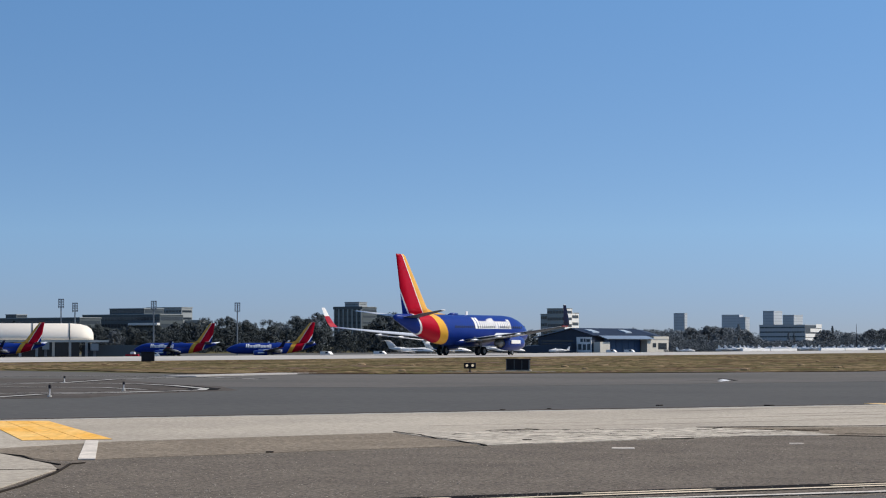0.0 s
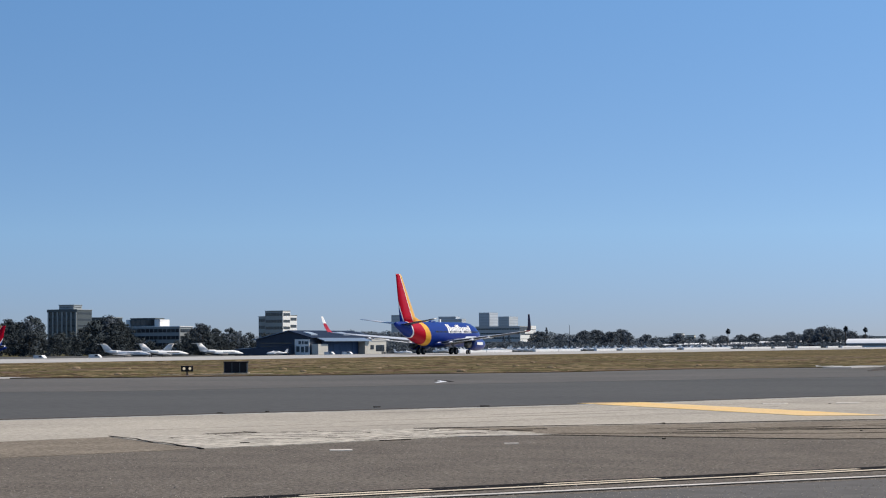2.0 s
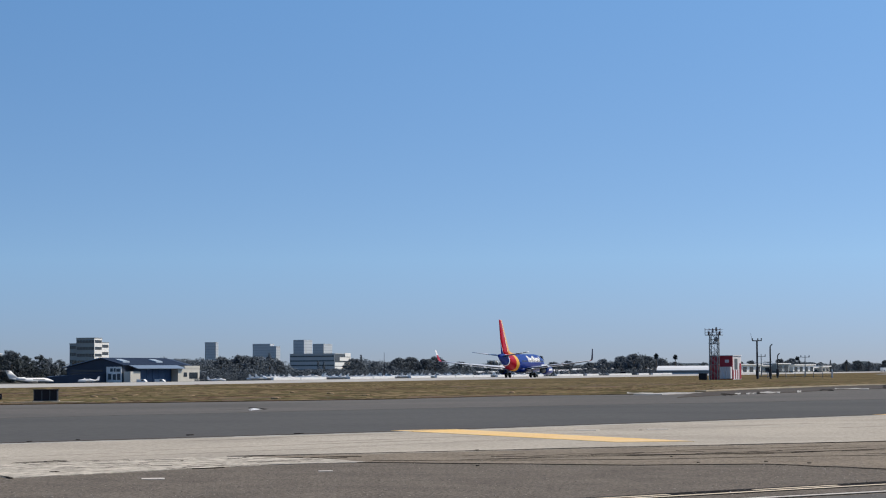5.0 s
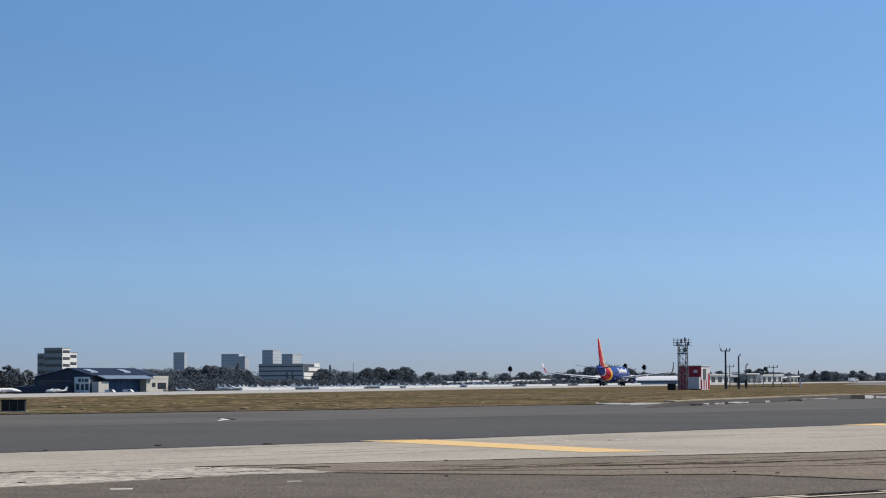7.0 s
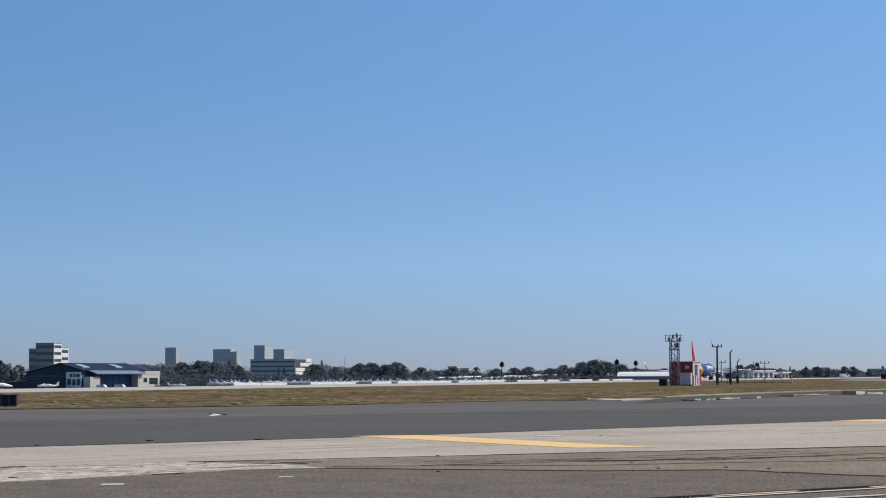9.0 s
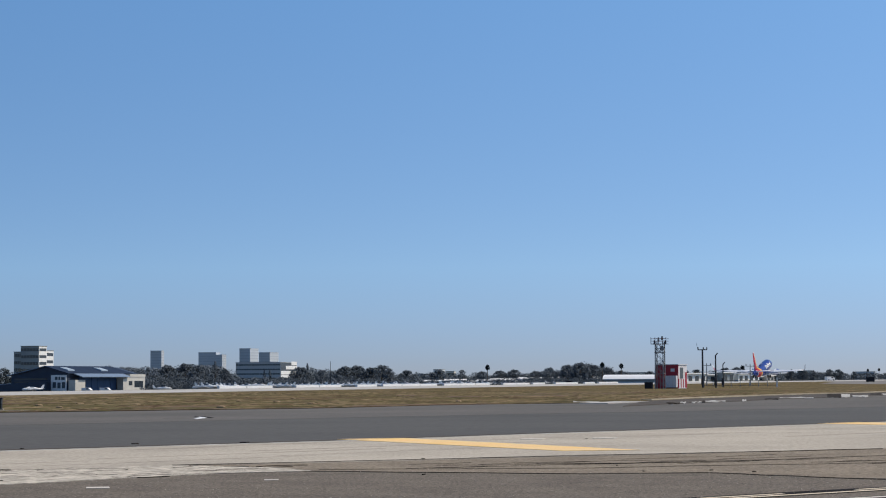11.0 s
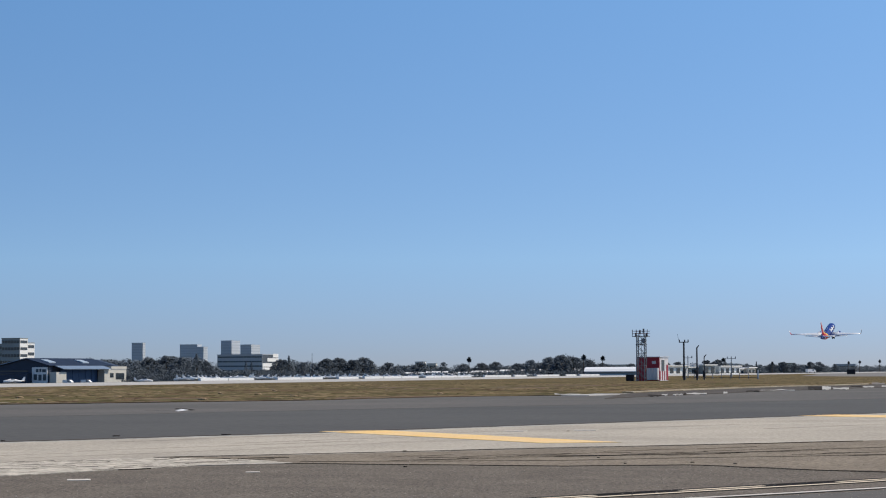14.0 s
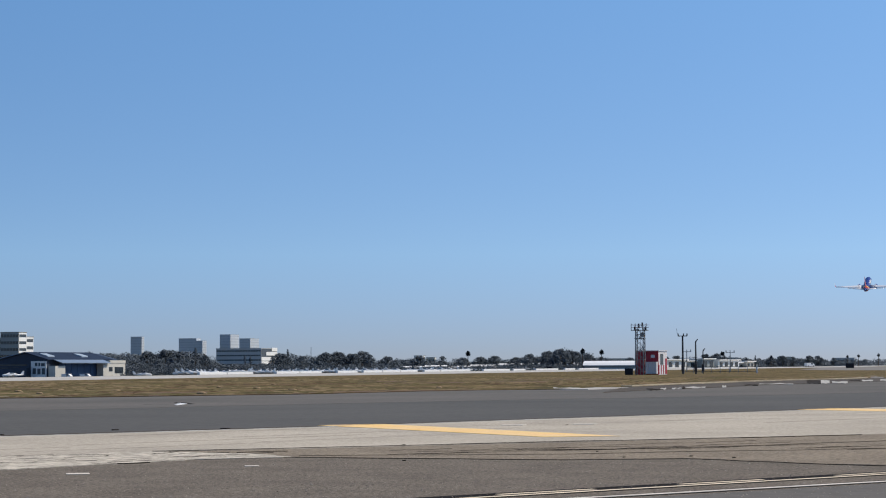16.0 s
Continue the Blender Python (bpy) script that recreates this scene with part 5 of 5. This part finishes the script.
def tree(h, spread, seed, mat="leaf", cone=False):
    """One tree at the origin: trunk, limbs and a ragged crown."""
    rnd = random.Random(seed)
    r = thing("tree", Matrix(), "tall dark evergreen tree" if cone else "broad dark green tree with a ragged crown", "tree", "field trees")
    part("trunk", tube((0, 0, -0.3), (0, 0, h * 0.6), h * 0.03, h * 0.012, 8), "bark", r)
    for k in range(5):
        a, z = k * 1.3 + rnd.random(), h * rnd.uniform(0.25, 0.5)
        part("limb", tube((0, 0, z), (math.cos(a) * spread * 0.6, math.sin(a) * spread * 0.6, z + h * 0.22), h * 0.012, h * 0.004, 5), "bark", r)
    cs = []
    for k in range(230):
        f = rnd.random()
        z = h * (0.22 + 0.78 * f)
        rad = spread * ((1.05 - f) if cone else math.sqrt(max(0.05, 1 - (2 * f - 0.85) ** 2 * 0.8))) * math.sqrt(rnd.random())
        a = rnd.uniform(0, 6.28)
        s = spread * rnd.uniform(0.07, 0.19)
        cs.append((rad * math.cos(a), rad * math.sin(a), z - s * 0.4, s, s * 0.8))
    clump_mesh("crown", cs, mat, r, seed=seed, leaves=46, size=0.22)
    return r


def palm(h, seed):
    rnd = random.Random(seed)
    r = thing("palm_tree", Matrix(), "tall fan palm with a dark round head", "tree", "palms")
    part("trunk", tube((0, 0, -0.3), (0.2, 0, h - 1.4), 0.3, 0.2, 8), "bark", r)
    bm = bmesh.new()
    for k in range(110):
        a, e = rnd.uniform(0, 6.28), rnd.uniform(-0.9, 1.4)
        d = Vector((math.cos(a) * math.cos(e), math.sin(a) * math.cos(e), math.sin(e)))
        s = d.cross(Vector((0, 0, 1))).normalized() * 0.5
        c, L = Vector((0.2, 0, h - 1.6)), rnd.uniform(1.3, 2.1)
        v = [bm.verts.new(p) for p in (c, c + d * L * 0.6 + s, c + d * L - Vector((0, 0, 0.3)), c + d * L * 0.6 - s)]
        bm.faces.new(v)
    part("fronds", bm, "leaf", r, "dark fan fronds")
    return r


def trees():
    kinds = [tree(10, 4.6, 21), tree(10, 3.4, 22, "leaf2"), tree(10, 5.4, 23, "leaf2"), tree(10, 2.2, 24, "leaf", True), tree(10, 2.0, 25, "leaf2", True)]
    rnd = random.Random(5)
    spots = [(-39.3, 1150, 15.5, 0), (-38.35, 1150, 15, 2), (-37.4, 1150, 20, 1), (-37.65, 1180, 19, 0), (-35.15, 1200, 21.5, 2), (-34.9, 1180, 19, 0), (-32.64, 1150, 18, 1), (-32.3, 1170, 15, 0), (-31.7, 1180, 13, 2), (-16.6, 1150, 8.3, 0), (-16.2, 1150, 10.0, 2), (-15.7, 1150, 11.4, 2), (-15.35, 1130, 12.3, 0), (-15.0, 1150, 11.2, 2), (-14.6, 1180, 9.6, 0), (-14.2, 1180, 8, 1), (-44.3, 1150, 12, 0), (-43.0, 1120, 12, 2), (-42.4, 1120, 11, 0), (-40.6, 1150, 14, 2), (-40.2, 1150, 15, 0), (-27.9, 1300, 10, 0), (-27.4, 1250, 9, 3), (-26.9, 1300, 15.1, 2), (-26.4, 1320, 16.2, 0), (-26.0, 1300, 15.1, 2), (-25.57, 1100, 15.6, 3), (-25.3, 1200, 11.9, 1), (-24.2, 1150, 11.1, 3), (-24.05, 1180, 11.1, 3), (-23.2, 1300, 13.5, 0), (-23.0, 1320, 16.2, 3), (-22.6, 1320, 11.8, 1), (-21.95, 1300, 13.8, 2), (-21.62, 1310, 14.3, 0), (-21.2, 1300, 13.0, 2), (-20.92, 1320, 14.6, 0), (-20.7, 1300, 12.5, 1), (-20.2, 1400, 11.6, 2), (-19.3, 1400, 11.9, 0), (-18.66, 1350, 11.5, 1), (-18.1, 1400, 10.6, 2), (-17.6, 1400, 10.9, 0), (-17.2, 1350, 11.0, 2), (-13.4, 1300, 8.0, 0), (-12.5, 1300, 9.3, 2), (-12.1, 1320, 8.7, 0), (-11.3, 1320, 9.4, 2), (-11.0, 1300, 9.5, 0), (-10.79, 1310, 10.6, 3), (-10.2, 1350, 7.1, 1), (-9.93, 1320, 8.1, 3), (-9.5, 1350, 6.8, 2), (-9.19, 1320, 7.5, 0), (-8.9, 1350, 7.0, 1), (-8.45, 1300, 7.1, 2), (-8.22, 1310, 7.0, 0), (-7.8, 1350, 5.7, 1)]
    for az, d, h, k in spots:
        # farther trees take the haze-tinted crowns
        k = {0: 2, 3: 4}.get(k, k) if az > -28.4 else k
        x, y, z = stand(az, d, 0.2)
        s = h / 10
        o = copy_thing(kinds[k], pose(x, y, z, 0, 0, rnd.uniform(0, 360)))
        o.matrix_basis = pose(x, y, z, 0, 0, rnd.uniform(0, 360)) @ Matrix.Diagonal((s, s, s, 1))
    for k in kinds:
        x, y, z = stand(-33.4 - 0.5 * rnd.random(), 1250, 0.2)
        k.matrix_basis = pose(x, y, z) @ Matrix.Diagonal((1.3, 1.3, 1.3, 1))
    p = palm(12.3, 2)
    p.matrix_basis = pose(*stand(-17.95, 1150))
    for az, d, s in ((-14.73, 1130, 1.0), (-14.2, 1130, 0.93), (-7.42, 1200, 0.53), (-7.12, 1200, 0.56), (-6.58, 1200, 0.6), (-10.85, 1300, 0.86), (-9.5, 1300, 0.62)):
        copy_thing(p, pose(*stand(az, d))).scale = (s, s, s)


def woods(name, d0, d1, profile, mat, seed, step=0.05, label="dense belt of dark trees beyond the airfield", wide=0.28, leaves=75, least=0.5):
    """A belt of distant trees; profile gives (azimuth, top in milliradians above the eye's level)."""
    rnd = random.Random(seed)
    cs, az = [], profile[0][0]
    while az < profile[-1][0]:
        for (a0, e0), (a1, e1) in zip(profile, profile[1:]):
            if a0 <= az <= a1:
                top = e0 + (e1 - e0) * (az - a0) / (a1 - a0)
        d = rnd.uniform(d0, d1)
        x, y = polar(az, d)
        g = gz(x)
        h = max(3.0, (EYE + d * top / 1000 - g) * rnd.uniform(least, 1.12))
        w = h * rnd.uniform(wide, wide * 2)
        for k in range(26):
            f = rnd.random() ** 0.8
            rad = w * math.sqrt(max(0.06, 1 - (2 * f - 0.8) ** 2 * 0.75)) * math.sqrt(rnd.random())
            a = rnd.uniform(0, 6.28)
            s = w * rnd.uniform(0.12, 0.34)
            cs.append((x + rad * math.cos(a), y + rad * math.sin(a), g + h * (0.05 + 0.95 * f) - s * 0.5, s, s * 0.85))
        az += step * rnd.uniform(0.5, 1.5)
    tagged(clump_mesh(name, cs, mat, seed=seed, leaves=leaves, size=0.19), label, "trees", kind="stuff")


def tufts(name, clusters, each, mat, seed, label, high=0.11, spread=1.5):
    """Ragged tufts in loose clusters over the grass nearest to the taxiway."""
    rng = np.random.default_rng(seed)
    cy = 84 + 160 * rng.random(clusters) ** 1.35
    cx = np.interp(cy, [84, 103.5, 126, 140, 180, 244], [-57.6, -42.8, -38.2, -36.3, -33.3, -17])
    cx = cx - 0.5 - (cx + 116) * rng.random(clusters) ** 1.25
    y = (cy[:, None] + rng.normal(0, spread, (clusters, each))).ravel()
    x = (cx[:, None] + rng.normal(0, spread * 0.8, (clusters, each))).ravel()
    near = np.interp(y, [78, 84, 103.5, 126, 140, 180, 244], [-66, -57.6, -42.8, -38.2, -36.3, -33.3, -17])
    keep = (x < near - 0.25) & (x > -119) & (y > 80)
    verts, faces = [], []
    for a, b in zip(x[keep], y[keep]):
        r, h, q = rng.uniform(0.2, 0.8), high * rng.uniform(0.3, 1.0), rng.uniform(0, 6.28)
        k = len(verts)
        verts += [(a + r * rng.uniform(0.6, 1.3) * math.cos(q + i * 1.2566), b + r * rng.uniform(0.6, 1.3) * math.sin(q + i * 1.2566), 0.045) for i in range(5)]
        verts.append((a + rng.uniform(-0.1, 0.1), b + rng.uniform(-0.1, 0.1), 0.05 + h))
        faces += [(k + i, k + (i + 1) % 5, k + 5) for i in range(5)]
    me = bpy.data.meshes.new(name)
    me.from_pydata(verts, [], faces)
    me.materials.append(M[mat])
    tagged(new(name, me), label, "grass", kind="stuff")


def soil_mounds():
    """Small heaps of dug soil in the grass."""
    rnd = random.Random(19)
    base = None
    for x, y in ((-65.5, 111.6), (-58.8, 102.5), (-68.2, 121.6), (-61.8, 117.5), (-48.8, 102.8), (-56.8, 128.4), (-65.9, 152.3), (-49.6, 117.6), (-62.2, 133.9), (-77.5, 112.0), (-62.4, 89.2), (-84.7, 116.1), (-44.5, 131.0), (-41.2, 150.0)):
        if base is None:
            bm = bmesh.new()
            rings = [[(q * rnd.uniform(0.8, 1.2) * math.cos(a * 0.628), q * rnd.uniform(0.8, 1.2) * math.sin(a * 0.628), z) for a in range(10)] for q, z in ((0.27, -0.02), (0.22, 0.06), (0.13, 0.11), (0.05, 0.12))]
            base = thing("soil_mound", pose(x, y, 0.05), "small heap of tan soil in dry grass", "soil", "soil mounds")
            part("soil", loft(rings, bm=bm), "heap", base)
        else:
            m = copy_thing(base, pose(x, y, 0.05, 0, 0, rnd.uniform(0, 360)))
            k = rnd.uniform(0.7, 1.3)
            m.scale = (k, k, rnd.uniform(0.6, 1.2))


def grit():
    """Loose stones on the nearest pavement."""
    rng = np.random.default_rng(51)
    n = 9000
    az, d = rng.uniform(-47, -5, n), 20.5 + 16 * rng.random(n) ** 1.5
    c = np.stack([d * np.sin(np.radians(az)), d * np.cos(np.radians(az)), np.full(n, 0.014)], 1)
    oct_ = np.array([(1, 0, 0), (0, 1, 0), (-1, 0, 0), (0, -1, 0), (0, 0, 0.8), (0, 0, -0.3)], float)
    tri = np.array([(0, 1, 4), (1, 2, 4), (2, 3, 4), (3, 0, 4)])
    size = rng.uniform(0.004, 0.011, (n, 1, 1)) * (1 + 0.8 * (rng.random((n, 1, 1)) > 0.97))
    pts = c[:, None] + oct_[None] * size * rng.uniform(0.6, 1.4, (n, 6, 1))
    faces = (tri[None] + (np.arange(n) * 6)[:, None, None]).reshape(-1, 3)
    me = bpy.data.meshes.new("loose_grit")
    me.from_pydata(pts.reshape(-1, 3).tolist(), [], faces.tolist())
    me.materials.append(M["grit"])
    tagged(new("loose_grit", me), "loose pale and dark stone grit on asphalt", "grit", kind="stuff")


def barrier():
    """Added white wall in sections, in place of a bright strip of parked wings."""
    r = thing("barrier_wall", Matrix(), "low white wall sections standing in for a bright strip beyond the runway", "barrier")
    sec = None
    y, x = 430.0, -205.0
    rnd = random.Random(17)
    while y < 800:
        m = Matrix.Translation((x, y, gz(x)))
        if sec is None:
            sec = part("section", box(-0.35, 0.35, 0, 15.0, 0, 0.72, bevel=0.06), "white", r)
            sec.matrix_basis = m
        else:
            again(sec, r, m)
        y += 15.4 if rnd.random() < 0.65 else rnd.uniform(18.5, 30)


def parked_aircraft():
    lp = light_plane(pose(*stand(-25.95, 750), 0, 0, 200))
    rnd = random.Random(6)
    for az, d, rz, s in ((-25.6, 700, 25, 1.0), (-25.1, 720, 30, 0.95), (-24.35, 720, 210, 1.05), (-30.6, 930, 230, 1.3), (-27.0, 850, 30, 1.0)):
        copy_thing(lp, pose(*stand(az, d), 0, 0, rz)).scale = (s, s, s)
    for row, x in enumerate((-306, -334, -362)):
        y = -x * 2.06
        while y < -x * 3.5:
            if rnd.random() < 0.93:
                copy_thing(lp, pose(x + rnd.uniform(-2, 2), y, gz(x), 0, 0, rnd.choice((170, 190, 10, 0)) + rnd.uniform(-12, 12)))
            y += rnd.uniform(11, 13.5)
    bj = bizjet(pose(*stand(-33.65, 800), 0, 0, 52))
    for az, d, rz in ((-32.1, 800, 58), (-34.7, 790, 15), (-34.15, 850, 196)):
        copy_thing(bj, pose(*stand(az, d), 0, 0, rz))


def motions():
    # seconds, metres along the runway, height, nose-up pitch, heading turn
    runs = [(0, 218.4, 0, 0, 91.7), (1, 254.8, 0, 0, 91.7), (2, 293.2, 0, 0, 91.7), (3, 335.2, 0, 0, 91.7), (4, 380.2, 0, 0, 91.7), (4.7, 413.4, 0, 0, 91.5), (5.9, 474.0, 0, 0, 91.2), (7, 532.5, 0, 0, 91.0), (8, 592.0, 0, 0, 90.8), (9.2, 668.0, 0, 0.8, 90.0), (10.5, 754.5, 0.6, 9.0, 89.4),
            (11.5, 826.2, 3.0, 11.6, 88.8), (12.5, 903.3, 6.9, 13.8, 88.0), (13.5, 983.1, 12.4, 15.4, 87.4), (14.5, 1067.5, 22.6, 17.0, 87.4), (15.2, 1127.0, 32.0, 17.6, 89.5), (16, 1194.0, 43.5, 18.0, 92.5)]
    walk(RUNNER, [(t, pose(-143.5, s, 0.03 + z, 0, -p, r)) for t, s, z, p, r in runs])
    # the second airliner rolls slowly along the far apron and stops: seconds, metres along its heading
    x0, y0, z0 = stand(-38.75, 735)
    c, w = math.cos(radians(216)), math.sin(radians(216))
    walk(TAXIING, [(t, pose(x0 + c * q, y0 + w * q, z0, 0, 0, 216)) for t, q in ((0, -1.7), (1, 2.2), (2, 6.1), (2.5, 8.0), (3.2, 9.9), (4, 10.8), (5, 11.0), (16, 11.0))])
    for side, leg in GEAR:
        base = (0, side * 2.86, 2.2)
        walk(leg, [(0, pose(*base)), (14.2, pose(*base)), (15.9, pose(*base, side * 80, 0, 0)), (16, pose(*base, side * 80, 0, 0))])
    walk(NOSE, [(0, pose(12.5, 0, 1.65)), (14.2, pose(12.5, 0, 1.65)), (15.9, pose(12.5, 0, 1.65, 0, -80, 0)), (16, pose(12.5, 0, 1.65, 0, -80, 0))])


ground()
paving()
markings()
edge_details()
skyline()
hangar()
terminal()
field_buildings()
equipment_shed()
instrument_masts()
roadside_boxes()
masts()
vehicles()
woods("woods", 1080, 1350, [(-48, 9), (-44, 9), (-42, 7.5), (-40.7, 10.8), (-39.5, 12.2), (-38.5, 10.2), (-37.6, 13.6), (-37.15, 12.6), (-36.9, 7.5), (-36.2, 6.5), (-35.7, 10.5), (-35.3, 13.5), (-34.9, 13), (-34.6, 5), (-33.9, 3.0), (-33.2, 4.5), (-32.95, 9), (-32.65, 11), (-32.4, 7), (-31.9, 8), (-31.3, 6.5), (-30.5, 4.5), (-28.6, 4.0)], "leaf", 31)
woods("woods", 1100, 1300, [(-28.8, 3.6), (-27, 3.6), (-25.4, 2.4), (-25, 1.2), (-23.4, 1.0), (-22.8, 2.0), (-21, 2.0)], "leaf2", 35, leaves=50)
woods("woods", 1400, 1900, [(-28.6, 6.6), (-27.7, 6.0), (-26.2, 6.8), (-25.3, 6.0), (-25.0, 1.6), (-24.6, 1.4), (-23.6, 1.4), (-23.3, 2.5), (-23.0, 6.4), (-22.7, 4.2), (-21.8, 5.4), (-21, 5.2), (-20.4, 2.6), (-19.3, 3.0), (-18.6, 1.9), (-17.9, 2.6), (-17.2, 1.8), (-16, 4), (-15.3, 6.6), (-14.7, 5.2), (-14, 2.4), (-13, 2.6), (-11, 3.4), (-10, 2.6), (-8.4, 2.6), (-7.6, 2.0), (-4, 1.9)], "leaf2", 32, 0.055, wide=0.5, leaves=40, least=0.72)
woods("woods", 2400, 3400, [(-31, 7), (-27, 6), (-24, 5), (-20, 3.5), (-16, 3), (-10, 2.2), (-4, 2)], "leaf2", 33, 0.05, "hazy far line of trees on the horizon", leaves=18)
woods("hedge", 985, 1040, [(-27.4, 1.6), (-24, 1.0), (-20, 0.7), (-16, 0.8), (-14.6, 0.8)], "leaf2", 34, 0.06, "dark hedge behind the parked light aircraft", 0.5, 24)
tufts("grass_tufts", 260, 14, "drytuft", 41, "dry straw-coloured grass tufts", 0.045, 2.2)
tufts("grass_tufts", 200, 14, "greentuft", 42, "dull green grass tufts", 0.055, 2.4)
tufts("grass_tufts", 90, 12, "browntuft", 43, "withered brown grass tufts", 0.065, 1.4)
soil_mounds()
grit()
trees()
barrier()
parked_aircraft()
RUNNER, GEAR, NOSE = airliner(pose(-143.5, 219, 0.03, 0, 0, 90), "blue airliner with red and yellow tail taking off")
TAXIING, _, _ = airliner(pose(*stand(-38.75, 735), 0, 0, 216), "blue airliner with red and yellow tail taxiing past the terminal")
for az_, d_, rz_ in ((-41.3, 760, 200), (-46.05, 745, 212)):
    rest, _, _ = airliner(pose(*stand(az_, d_), 0, 0, rz_), "blue airliner with red and yellow tail parked at the terminal")
motions()
